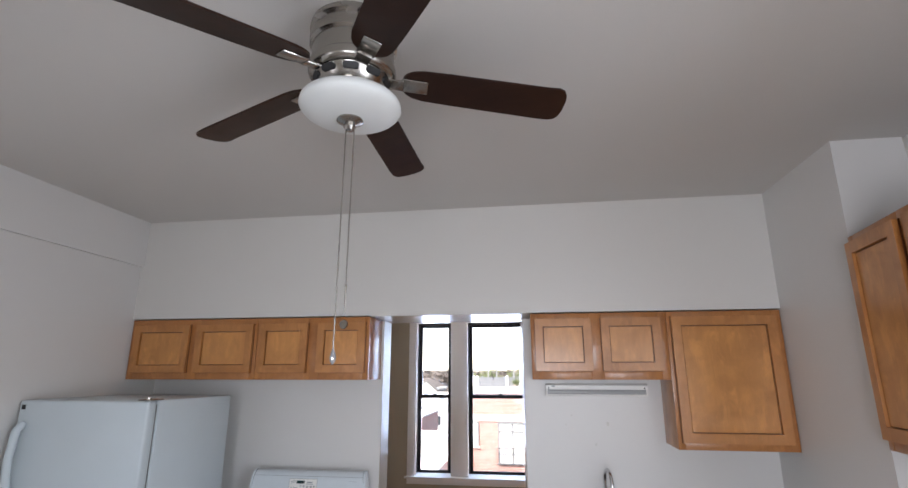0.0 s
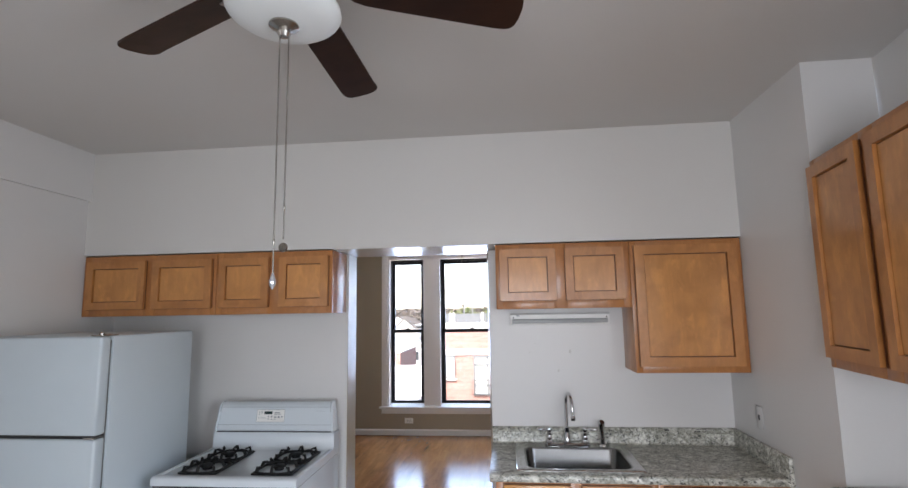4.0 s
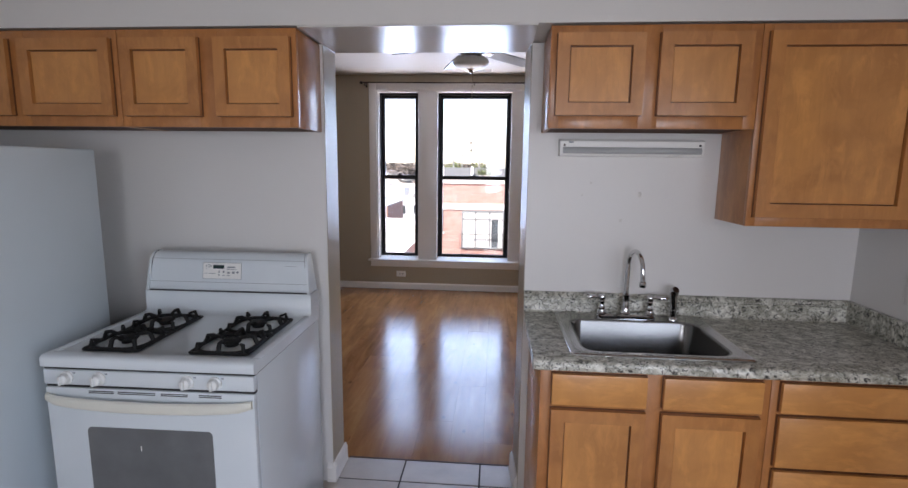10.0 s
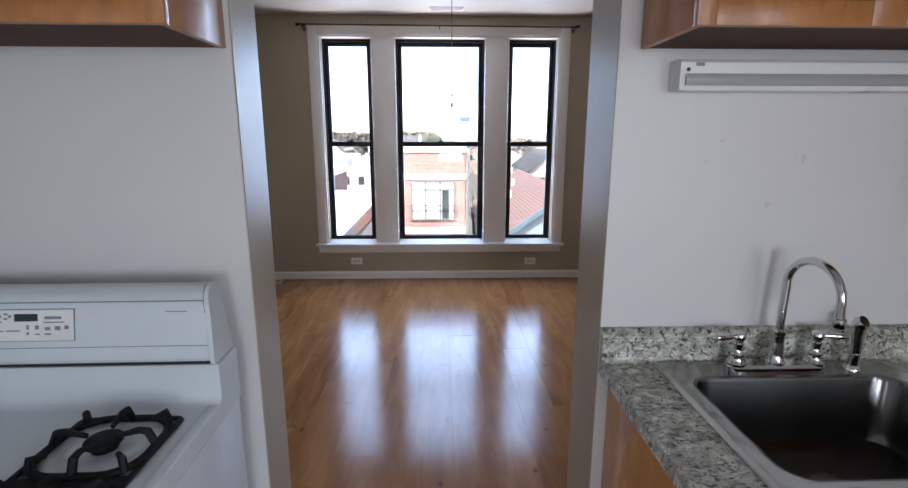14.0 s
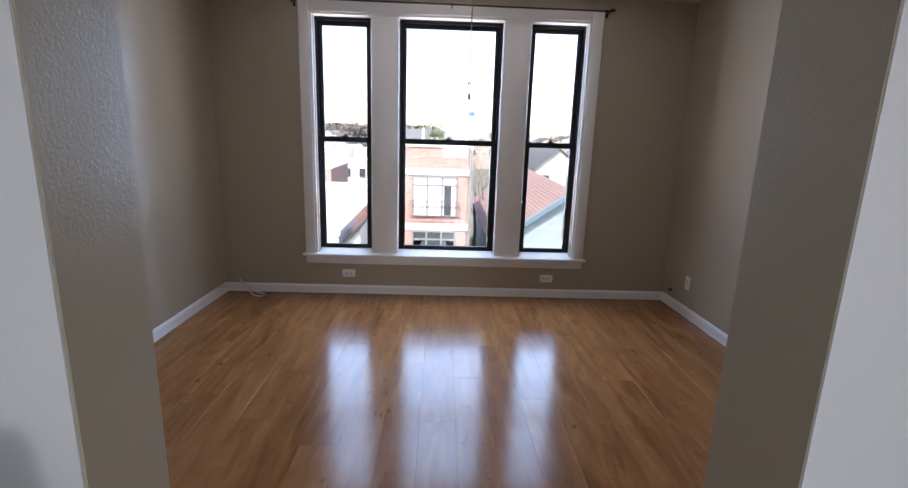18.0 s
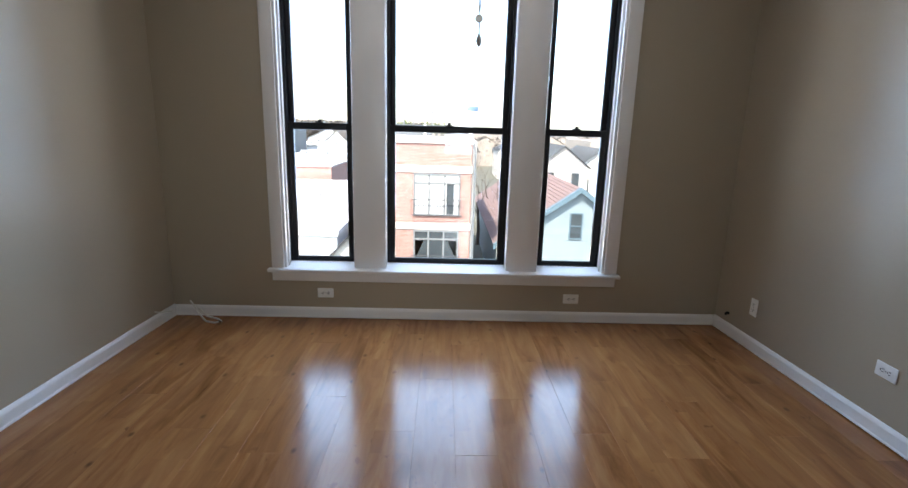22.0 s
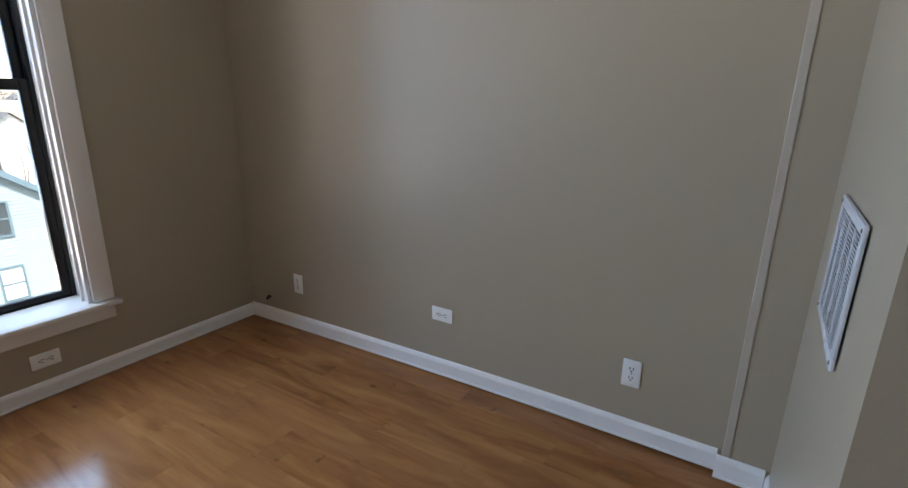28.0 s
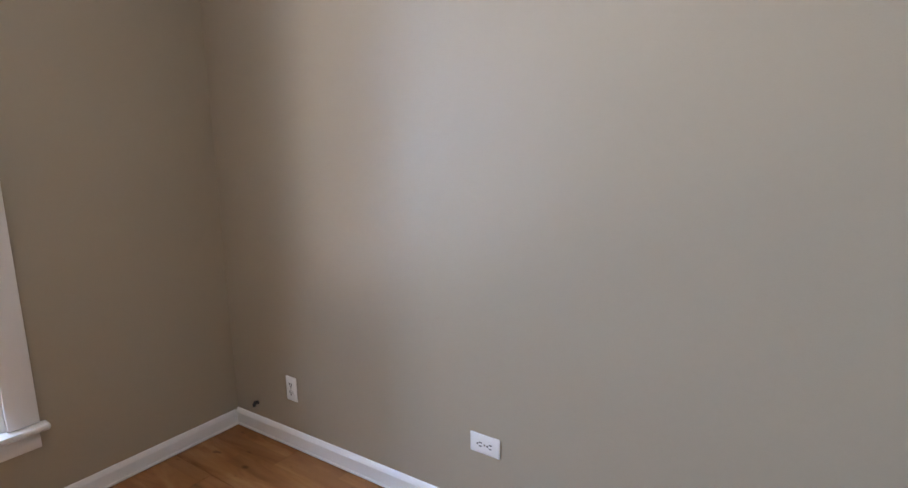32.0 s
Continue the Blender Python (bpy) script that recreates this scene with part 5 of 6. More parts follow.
# ---- sockets ----


def socket(m, upright=True, dark=True):
    """A duplex wall socket. Local: plate in x-z facing -y, centre at the origin."""
    ob = thing("wall_socket", m @ (pose(0, 0, 0) if upright else pose(0, 0, 0, 0, 90, 0)), "white duplex wall socket with a plastic cover plate", "wall socket", "duplex sockets")
    bm = bmesh.new()
    box(bm, -0.037, -0.0065, -0.060, 0.037, 0.0, 0.060, 0.004)
    plate = part("cover_plate", bm, PLASTIC, ob)
    for z in (0.020, -0.020):
        bm = bmesh.new()
        pts = round_rect(-0.0165, z - 0.0135, 0.0165, z + 0.0135, 0.010, 4)
        f, b = [bm.verts.new((x, -0.0085, q)) for x, q in pts], [bm.verts.new((x, -0.004, q)) for x, q in pts]
        bm.faces.new(f), bm.faces.new(b)
        for i in range(len(pts)):
            bm.faces.new((f[i], f[(i + 1) % len(pts)], b[(i + 1) % len(pts)], b[i]))
        rc = part("receptacle", bm, PLASTIC, ob)
        bm = bmesh.new()
        box(bm, -0.0085, -0.0092, z - 0.002, -0.0048, -0.0080, z + 0.010)
        box(bm, 0.0048, -0.0092, z - 0.002, 0.0085, -0.0080, z + 0.009)
        turned(bm, [(0.0036, -0.0092), (0.0036, -0.0080)], (0, 0, z - 0.0078), 8, "Y")
        part("slots", bm, SLOT, rc, "", False)
    bm = bmesh.new()
    turned(bm, [(0.003, -0.0065), (0.003, -0.0078), (0.001, -0.0082)], (0, 0, 0), 8, "Y")
    part("screw", bm, NICKEL, plate)
    return ob


N, E_, W_ = 0, -90, 90
socket(pose(-0.948, YW - 0.0005, 0.178, 0, 0, N), False)
socket(pose(0.935, YW - 0.0005, 0.167, 0, 0, N), False)
socket(pose(LX1 - 0.0005, 7.156, 0.290, 0, 0, E_))
socket(pose(LX1 - 0.0005, 6.111, 0.352, 0, 0, E_), False)
socket(pose(LX1 - 0.0005, 5.185, 0.326, 0, 0, E_))
socket(pose(LX0 + 0.0005, 5.985, 0.366, 0, 0, W_), False)
sw = thing("wall_socket", pose(KX1 - 0.0005, 3.245, 1.130, 0, 0, -90), "painted-over socket with a dark slot beside the counter", "wall socket")
bm = bmesh.new()
box(bm, -0.035, -0.005, -0.058, 0.035, 0.0, 0.058, 0.004)
part("cover_plate", bm, WHITE, sw)
part("slot", boxes((-0.008, -0.0062, -0.012, 0.006, -0.0045, 0.014)), SLOT, sw, "", False)

# ---- air grille on the closet wall ----
grille = thing("air_return_grille", pose(1.75, YC + 0.002, 0, 0, 0, -0.35) @ pose(-1.75, 0, 0), "white slotted metal return-air grille", "air grille")
GX0, GX1, GZ0, GZ1 = 1.352, 1.766, 0.858, 1.173
bm = bmesh.new()
for a in ((GX0, GZ0, GX1, GZ0 + 0.025), (GX0, GZ1 - 0.025, GX1, GZ1), (GX0, GZ0 + 0.025, GX0 + 0.025, GZ1 - 0.025), (GX1 - 0.025, GZ0 + 0.025, GX1, GZ1 - 0.025)):
    box(bm, a[0], 0.0, a[1], a[2], 0.009, a[3], 0.002)
part("frame", bm, VENTW, grille)
part("backing", boxes((GX0 + 0.02, 0.0003, GZ0 + 0.02, GX1 - 0.02, 0.002, GZ1 - 0.02)), DUCT, grille, "grey duct filter behind", False)
for i in range(1, 4):
    x = GX0 + (GX1 - GX0) * i / 4
    part("divider", boxes((x - 0.007, 0.002, GZ0 + 0.025, x + 0.007, 0.0085, GZ1 - 0.025)), VENTW, grille, "", False)
n_s = 28
for i in range(n_s):
    z = GZ0 + 0.029 + (GZ1 - GZ0 - 0.058) * (i + 0.5) / n_s
    bm = bmesh.new()
    extruded(bm, [(0.0030, z - 0.0012), (0.0078, z + 0.0018), (0.0078, z - 0.0012), (0.0030, z - 0.0042)], GX0 + 0.025, GX1 - 0.025)
    part("slat", bm, VENTW, grille, "", False)
for x in (GX0 + 0.014, GX1 - 0.014):
    for z in (GZ0 + 0.014, GZ1 - 0.014):
        bm = bmesh.new()
        turned(bm, [(0.005, 0.0085), (0.005, 0.0105), (0.002, 0.0115)], (x, 0, z), 10, "Y")
        part("screw", bm, NICKEL, grille)

# ---- vent in the living room ceiling ----
cv = thing("ceiling_vent", pose(0.02, 7.33, LC), "small grey louvred ceiling vent near the window", "vent")
bm = bmesh.new()
for a in ((-0.16, -0.07, 0.16, -0.055), (-0.16, 0.055, 0.16, 0.07), (-0.16, -0.055, -0.145, 0.055), (0.145, -0.055, 0.16, 0.055)):
    box(bm, a[0], a[1], -0.008, a[2], a[3], -0.0004, 0.002)
part("frame", bm, TRIM, cv)
part("backing", boxes((-0.145, -0.055, -0.003, 0.145, 0.055, -0.001)), SLOT, cv, "", False)
for i in range(6):
    y = -0.046 + i * 0.0184
    part("slat", boxes((-0.145, y - 0.004, -0.0075, 0.145, y + 0.003, -0.0032)), TRIM, cv, "", False)

# ---- loose cables ----
cord = thing("loose_cable", pose(-1.93, 7.56, 0), "loose white coax cable lying in the corner", "cable")
bm = bmesh.new()
tube(bm, [(-0.04, 0.035, 0.10), (-0.01, 0.01, 0.085), (0.06, -0.05, 0.030), (0.13, -0.10, -0.008), (0.20, -0.115, -0.014), (0.235, -0.08, -0.014), (0.20, -0.05, -0.010), (0.12, -0.055, 0.015), (0.05, -0.02, 0.06)], 0.0065, 8)
part("cable", bm, CABLE, cord)
bm = bmesh.new()
tube(bm, [(0.222, -0.088, -0.012), (0.236, -0.104, -0.012)], 0.009, 8)
part("plug", bm, NICKEL, cord, "metal plug")
stub = thing("wall_cable", pose(LX0, 7.35, 0.098), "short white cable end sticking out above the baseboard", "cable")
bm = bmesh.new()
tube(bm, [(0.0, 0, 0.0), (0.05, -0.01, 0.002), (0.12, 0.02, 0.006)], 0.005, 8)
part("cable", bm, CABLE, stub)
stub2 = thing("wall_cable", pose(LX1, 7.435, 0.142), "short black cable end poking out of the wall", "cable")
bm = bmesh.new()
tube(bm, [(0.002, 0, 0.0), (-0.014, 0.002, 0.004), (-0.024, -0.002, -0.002), (-0.027, -0.006, -0.012)], [0.011, 0.010, 0.009, 0.006], 8)
part("cable", bm, BLACK, stub2)

# ---- outside ----
GZ = -8.6
bm = bmesh.new()
bmesh.ops.create_grid(bm, x_segments=1, y_segments=1, size=2500, matrix=Matrix.Translation((0, 0, GZ)))
tagged(part("ground", bm, EARTH, None, "", False), "wide ground reaching the horizon", "ground", kind="structure")
tagged(part("road", boxes((-200, 15, GZ, 200, 23, GZ + 0.02)), ASPHALT, None, "", False), "asphalt street below the windows", "road", kind="structure")


def house_window(parent, x0, z0, x1, z1, y, frame, glass, rows=2, cols=1, fw=0.07):
    bm = bmesh.new()
    box(bm, x0, y - 0.06, z0, x0 + fw, y + 0.05, z1)
    box(bm, x1 - fw, y - 0.06, z0, x1, y + 0.05, z1)
    box(bm, x0 + fw, y - 0.06, z1 - fw, x1 - fw, y + 0.05, z1)
    box(bm, x0 + fw, y - 0.06, z0, x1 - fw, y + 0.05, z0 + fw)
    for i in range(1, cols):
        xc = x0 + (x1 - x0) * i / cols
        box(bm, xc - fw / 2, y - 0.055, z0 + fw, xc + fw / 2, y + 0.05, z1 - fw)
    if rows == 2 and cols == 1:
        zc = (z0 + z1) / 2
        box(bm, x0 + fw, y - 0.055, zc - 0.03, x1 - fw, y + 0.05, zc + 0.03)
    elif rows == 2:
        zc = z1 - 0.22 * (z1 - z0)
        box(bm, x0 + fw, y - 0.05, zc - 0.04, x1 - fw, y + 0.045, zc + 0.04)
    w = part("window", bm, frame, parent, "framed window", False)
    part("pane", boxes((x0 + fw, y - 0.01, z0 + fw, x1 - fw, y + 0.01, z1 - fw)), glass, w, "", False)
    return w


# brick apartment house across the street
FY = 30.0
flats = thing("apartment_building", pose(0, 0, 0), "three-storey red brick apartment house with pale stone bands", "building")
bm = boxes((-3.78, FY + 0.001, GZ, 1.37, FY + 14, 0.60))
part("wall", bm, BRICK, flats, "red brick wall", False)
for z0, z1 in ((-0.88, -0.54), (-3.87, -3.51), (-6.9, -6.5)):
    part("stone_band", boxes((-3.84, FY - 0.06, z0, 1.40, FY + 0.3, z1)), STONE, flats, "pale stone band", False)
part("parapet", boxes((-3.86, FY - 0.08, 0.60, 1.43, FY + 14.06, 0.93)), STONE, flats, "pale parapet cap", False)
for z0, z1 in ((-3.14, -0.93), (-6.13, -3.90)):
    w = house_window(flats, -1.62, z0, 0.80, z1, FY - 0.02, WFRAME, CURTAIN if z0 > -4 else DARKGL, 2, 3, 0.09)
    bm = bmesh.new()
    zr = z0 + 0.88
    for z in (z0 + 0.06, zr):
        box(bm, -1.72, FY - 0.30, z - 0.02, 0.90, FY - 0.26, z + 0.02)
    for x in np.linspace(-1.70, 0.88, 22):
        box(bm, x - 0.008, FY - 0.29, z0 + 0.06, x + 0.008, FY - 0.27, zr)
    for x in (-1.72, 0.88):
        box(bm, x, FY - 0.30, zr - 0.02, x + 0.02, FY, zr + 0.02)
        box(bm, x, FY - 0.30, z0 + 0.04, x + 0.02, FY, z0 + 0.08)
    part("balcony_rail", bm, FENCE, flats, "thin black balcony rail", False)
part("open_door", boxes((0.10, FY - 0.05, -3.04, 0.48, FY - 0.035, -1.45)), DARKGL, flats, "dark open balcony door", False)
for x0, x1 in ((-1.50, -1.05), (0.22, 0.66)):
    bm = bmesh.new()
    s = 1 if x0 < 0 else -1
    xa, xb = (x0, x1) if s > 0 else (x1, x0)
    vs = [bm.verts.new(p) for p in ((xa, FY - 0.05, -4.45), (xb, FY - 0.05, -4.45), (xa + 0.12 * s, FY - 0.05, -5.2), (xa, FY - 0.05, -5.4))]
    bm.faces.new(vs)
    bmesh.ops.solidify(bm, geom=bm.faces[:], thickness=0.02)
    part("curtain", bm, CURTAIN, flats, "tied-back white curtain", False)
for z0, z1 in ((-2.19, -0.90), (-5.14, -3.88)):
    house_window(flats, -3.25, z0, -2.69, z1, FY - 0.02, WFRAME, DARKGL if z0 < -3 else CURTAIN, 1, 1, 0.06)
    part("window_ledge", boxes((-3.32, FY - 0.10, z0 - 0.10, -2.62, FY + 0.1, z0)), STONE, flats, "", False)
part("downpipe", tube(bmesh.new(), [(1.50, FY - 0.1, 0.5), (1.50, FY - 0.1, GZ)], 0.06, 8), WFRAME, flats, "grey downpipe")
part("side_wall", boxes((1.371, FY + 0.15, GZ, 1.60, FY + 14, 0.75)), STONE, flats, "pale rendered side wall", False)
# roof deck with screens
deck = thing("roof_deck_fence", pose(0, 0, 0.93), "white posts with dark screens round a roof terrace", "fence")
POSTS = (-3.75, -3.05, -2.84, -1.11, 1.24)
for x in POSTS:
    part("post", boxes((x - 0.06, FY + 1.0, 0, x + 0.06, FY + 1.12, 0.62)), WROOF, deck, "", False)
for x0, x1 in ((-3.69, -3.11), (-2.78, -1.17), (-1.05, 1.18)):
    part("screen", boxes((x0, FY + 1.04, 0.02, x1, FY + 1.08, 0.56)), SCREEN, deck, "dark screen panel", False)
prng = random.Random(8)
for x, y in ((-0.62, 0.72), (-0.34, 0.66), (-0.10, 0.74)):
    pot = thing("potted_plant", pose(x, FY + y, 0.93), "small leafy green plant in a pot on the roof terrace", "plant", "plants on the roof terrace")
    bm = bmesh.new()
    turned(bm, [(0.07, 0), (0.09, 0.14), (0.08, 0.15)], n=10)
    part("pot", bm, CLAD2, pot)
    bm = bmesh.new()
    for i in range(90):
        c = Vector((prng.gauss(0, 0.09), prng.gauss(0, 0.08), 0.30 + prng.gauss(0, 0.09)))
        u = Vector((prng.uniform(-1, 1), prng.uniform(-1, 1), prng.uniform(-1, 1))).normalized() * 0.055
        w = u.orthogonal().normalized() * 0.03
        bm.faces.new([bm.verts.new(c + q) for q in (u, w, -u, -w)])
    part("leaves", bm, LEAF, pot, "", False)
unit = thing("roof_box", pose(1.40, FY + 1.6, 0.93), "small blue box on a mast above the roof", "rooftop box")
part("mast", tube(bmesh.new(), [(0, 0, 0), (0, 0, 1.38)], 0.015, 6), WROOF, unit)
part("case", boxes((-0.30, -0.12, 1.34, 0.30, 0.12, 1.60), bevel=0.03), BLUEBOX, unit)
rail = thing("rooftop_vents", pose(-1.3, FY + 4.0, 0.93), "low pipes and vents on the roof", "roof vents")
part("pipe", tube(bmesh.new(), [(-0.6, 0, 1.33), (0.55, 0, 1.28)], 0.035, 6), WFRAME, rail)
for x in (-1.15, -0.6, 0.5):
    part("vent", tube(bmesh.new(), [(x, 0, 0), (x, 0, 1.42)], [0.05, 0.05], 6), WFRAME, rail)

# teal house with a red shingle roof
HY, HX, HZ, HW, HE = 32.0, 7.62, -1.69, 4.78, -5.03
house = thing("gable_house", pose(HX, HY, GZ), "pale teal clapboard house with a red shingle gable roof", "house")
hz, he = HZ - GZ, HE - GZ
bm = bmesh.new()
n_lap = 44
for i in range(n_lap):
    z0, z1 = i * (hz - 0.1) / n_lap, (i + 1) * (hz - 0.1) / n_lap
    def half(z):
        return min(HW - 0.35, (hz - 0.12 - z) * HW / (hz - he) if z > he else HW)
    w0, w1 = half(z0), half(z1)
    vs = [bm.verts.new(p) for p in ((-w0, -0.03, z0), (w0, -0.03, z0), (w1, 0, z1), (-w1, 0, z1))]
    bm.faces.new(vs)
    lo = [bm.verts.new(p) for p in ((-w0, 0.0, z0), (w0, 0.0, z0))]
    bm.faces.new((lo[0], lo[1], vs[1], vs[0]))
part("clapboard", bm, SIDING, house, "pale teal clapboards", False)
bm = bmesh.new()
w = HW - 0.4
a = [bm.verts.new(p) for p in ((-w, 0.02, 0), (w, 0.02, 0), (w, 0.02, he), (0, 0.02, hz - 0.35), (-w, 0.02, he))]
b = [bm.verts.new((v.co.x, 19.0, v.co.z)) for v in a]
for i in range(5):
    bm.faces.new((a[i], a[(i + 1) % 5], b[(i + 1) % 5], b[i]))
bm.faces.new(a), bm.faces.new(b)
part("wall", bm, SIDING, house, "teal side walls", False)
for s in (-1, 1):
    bm = bmesh.new()
    rows = 26
    for i in range(rows):
        f0, f1 = i / rows, (i + 1) / rows
        p0 = (s * HW * f0, hz - (hz - he) * f0)
        p1 = (s * HW * f1, hz - (hz - he) * f1)
        vs = [bm.verts.new(q) for q in ((p0[0], -0.35, p0[1]), (p0[0], 19.3, p0[1]), (p1[0], 19.3, p1[1] + 0.03), (p1[0], -0.35, p1[1] + 0.03))]
        bm.faces.new(vs)
        lo = [bm.verts.new(q) for q in ((p1[0], 19.3, p1[1]), (p1[0], -0.35, p1[1]))]
        bm.faces.new((vs[2], lo[0], lo[1], vs[3]))
    part("roof", bm, SHINGLE, house, "red shingle roof slope", False)
    bm = bmesh.new()
    vs = [bm.verts.new(q) for q in ((0, -0.38, hz + 0.04), (s * HW, -0.38, he + 0.04), (s * HW, -0.38, he - 0.26), (0, -0.38, hz - 0.26))]
    vb = [bm.verts.new((v.co.x, -0.05, v.co.z)) for v in vs]
    for i in range(4):
        bm.faces.new((vs[i], vs[(i + 1) % 4], vb[(i + 1) % 4], vb[i]))
    bm.faces.new(vs), bm.faces.new(vb)
    part("rake_board", bm, SIDING_T, house, "dark teal rake board", False)
house_window(house, -0.47, -3.13 - GZ - 1.53, 0.28, -3.13 - GZ, -0.04, SIDING_T, DARKGL, 2, 1, 0.07)
house_window(house, -0.55, -7.5 - GZ, 0.34, -6.0 - GZ, -0.04, SIDING_T, CURTAIN, 2, 1, 0.07)
house_window(house, -2.4, -7.5 - GZ, -1.6, -6.2 - GZ, -0.04, SIDING_T, CURTAIN, 2, 1, 0.07)
for x, y in ((-2.2, 9.0), (-1.4, 13.0)):
    z = hz - (hz - he) * abs(x) / HW
    part("roof_vent", boxes((x - 0.12, y - 0.12, z - 0.2, x + 0.12, y + 0.12, z + 0.55)), STONE, house, "pale roof vent", False)

# low white building with flat roofs
hall = thing("flat_roof_building", pose(-16, 0, 0), "long white rendered building with a flat white roof", "building")
part("wall", boxes((-24, 26, GZ, 11.2, 46, -3.45)), WROOF, hall, "white wall", False)
part("parapet", boxes((-24, 25.9, -3.45, 11.3, 26.2, -3.2), (11.0, 26.2, -3.45, 11.3, 45.8, -3.2), (-24, 45.8, -3.45, 11.3, 46.1, -3.15)), WROOF, hall, "", False)
for x, y in ((2.5, 33), (6.6, 38), (-3.0, 36), (7.8, 42)):
    part("roof_unit", boxes((x, y, -3.45, x + 0.9, y + 0.7, -2.95), bevel=0.05), STONE, hall, "", False)
for x0, x1, y, top, mat, label in ((-13.8, -9.6, 47.0, -2.15, BRICK, "small red brick house front behind the white roofs"), (-24.0, -19.9, 70.0, 0.70, SCREEN, "grey-blue slab of a flat building")):
    ob = thing("brick_house" if mat is BRICK else "grey_building", pose(x0, y, GZ), label, "building")
    part("wall", boxes((0, 0, 0, x1 - x0, 8, top - GZ)), mat, ob, "", False)
    part("coping", boxes((-0.1, -0.1, top - GZ, x1 - x0 + 0.1, 8.1, top - GZ + 0.12)), STONE, ob, "", False)
for x0, x1, y0, y1, top in ((-19.0, -12.6, 62, 72, -2.35), (-12.4, -6.5, 64, 76, -2.75), (-24, -14, 80, 92, -1.9), (-13.5, -7.5, 82, 96, -2.05)):
    ob = thing("flat_roof_building", pose(x0, y0, GZ), "low white building with a flat roof and vents", "building", "white flat roofs")
    w, d, h = x1 - x0, y1 - y0, top - GZ
    part("wall", boxes((0, 0, 0, w, d, h)), WROOF, ob, "white wall", False)
    part("parapet", boxes((-0.1, -0.1, h, w + 0.1, 0.15, h + 0.3), (-0.1, d - 0.15, h, w + 0.1, d + 0.1, h + 0.3)), STONE, ob, "", False)
    for k in range(2):
        part("roof_vent", boxes((w * (0.25 + 0.4 * k), d * 0.4, h, w * (0.25 + 0.4 * k) + 0.7, d * 0.4 + 0.6, h + 0.55), bevel=0.05), WFRAME, ob, "grey roof vent", False)
    for k in range(3):
        house_window(ob, w * (0.12 + 0.3 * k), h - 1.7, w * (0.12 + 0.3 * k) + 0.8, h - 0.6, -0.03, WFRAME, DARKGL, 1, 1, 0.08)
shed = thing("low_house", pose(-3.5, 24.0, GZ), "low grey house with a steep lean-to roof", "house")
bm = bmesh.new()
o = [(-2.2, 0), (0, 0), (0, 5.85), (-2.2, 3.65)]
a = [bm.verts.new((x, 0.2, z)) for x, z in o]
b = [bm.verts.new((x, 5.3, z)) for x, z in o]
for i in range(4):
    bm.faces.new((a[i], a[(i + 1) % 4], b[(i + 1) % 4], b[i]))
bm.faces.new(a), bm.faces.new(b)
part("wall", bm, CLAD, shed, "", False)
bm = bmesh.new()
a = [bm.verts.new(p) for p in ((-2.45, 0, 3.45), (0.1, 0, 6.0))]
b = [bm.verts.new((v.co.x, 5.5, v.co.z)) for v in a]
bm.faces.new((a[0], a[1], b[1], b[0]))
bmesh.ops.solidify(bm, geom=bm.faces[:], thickness=0.14)
part("roof", bm, GSHINGLE, shed, "grey shingle roof", False)

# houses and trees further off
rng = random.Random(4)


def far_house(x, y, w, d, h, rise, wall, roof):
    ob = thing("far_house", pose(x, y, GZ), "distant gabled house between bare trees", "house", "houses towards the horizon")
    bm = bmesh.new()
    o = [(-w / 2, 0), (w / 2, 0), (w / 2, h), (0, h + rise), (-w / 2, h)]
    a = [bm.verts.new((px, 0, pz)) for px, pz in o]
    b = [bm.verts.new((px, d, pz)) for px, pz in o]
    for i in range(5):
        bm.faces.new((a[i], a[(i + 1) % 5], b[(i + 1) % 5], b[i]))
    bm.faces.new(a), bm.faces.new(b)
    part("wall", bm, wall, ob, "", False)
    bm = bmesh.new()
    for s in (-1, 1):
        vs = [bm.verts.new(p) for p in ((0, -0.3, h + rise + 0.1), (s * (w / 2 + 0.3), -0.3, h - 0.15), (s * (w / 2 + 0.3), d + 0.3, h - 0.15), (0, d + 0.3, h + rise + 0.1))]
        bm.faces.new(vs)
    bmesh.ops.solidify(bm, geom=bm.faces[:], thickness=0.15)
    part("roof", bm, roof, ob, "", False)
    for i in range(2):
        house_window(ob, -w / 4 - 0.4 + i * w / 2, h - 1.9, -w / 4 + 0.4 + i * w / 2, h - 0.5, -0.03, WFRAME, DARKGL, 1, 1, 0.08)
    return ob


WHITES = (CLAD, STONE, CLAD2, WROOF)
for i in range(34):
    y = rng.uniform(58, 150)
    x = rng.uniform(-0.75, 0.95) * y
    if -0.34 < x / y < 0.34 and y < 100:
        y, x = y + 60, x * (y + 60) / y
    far_house(x, y, rng.uniform(6, 9), rng.uniform(9, 14), rng.uniform(5.2, 7.2), rng.uniform(1.6, 2.8), rng.choice(WHITES), rng.choice((GSHINGLE, SHINGLE, GSHINGLE, CLAD2)))
far_house(11.3, 52, 4.8, 12, 6.6, 1.9, CLAD, GSHINGLE)
far_house(15.8, 55, 6, 10, 5.8, 2.4, STONE, GSHINGLE)
blk = thing("tan_block", pose(20, 60, GZ), "distant tan flat-roofed block with dark windows", "building")
part("wall", boxes((-4, 0, 0, 4, 12, 8.9)), CLAD2, blk, "", False)
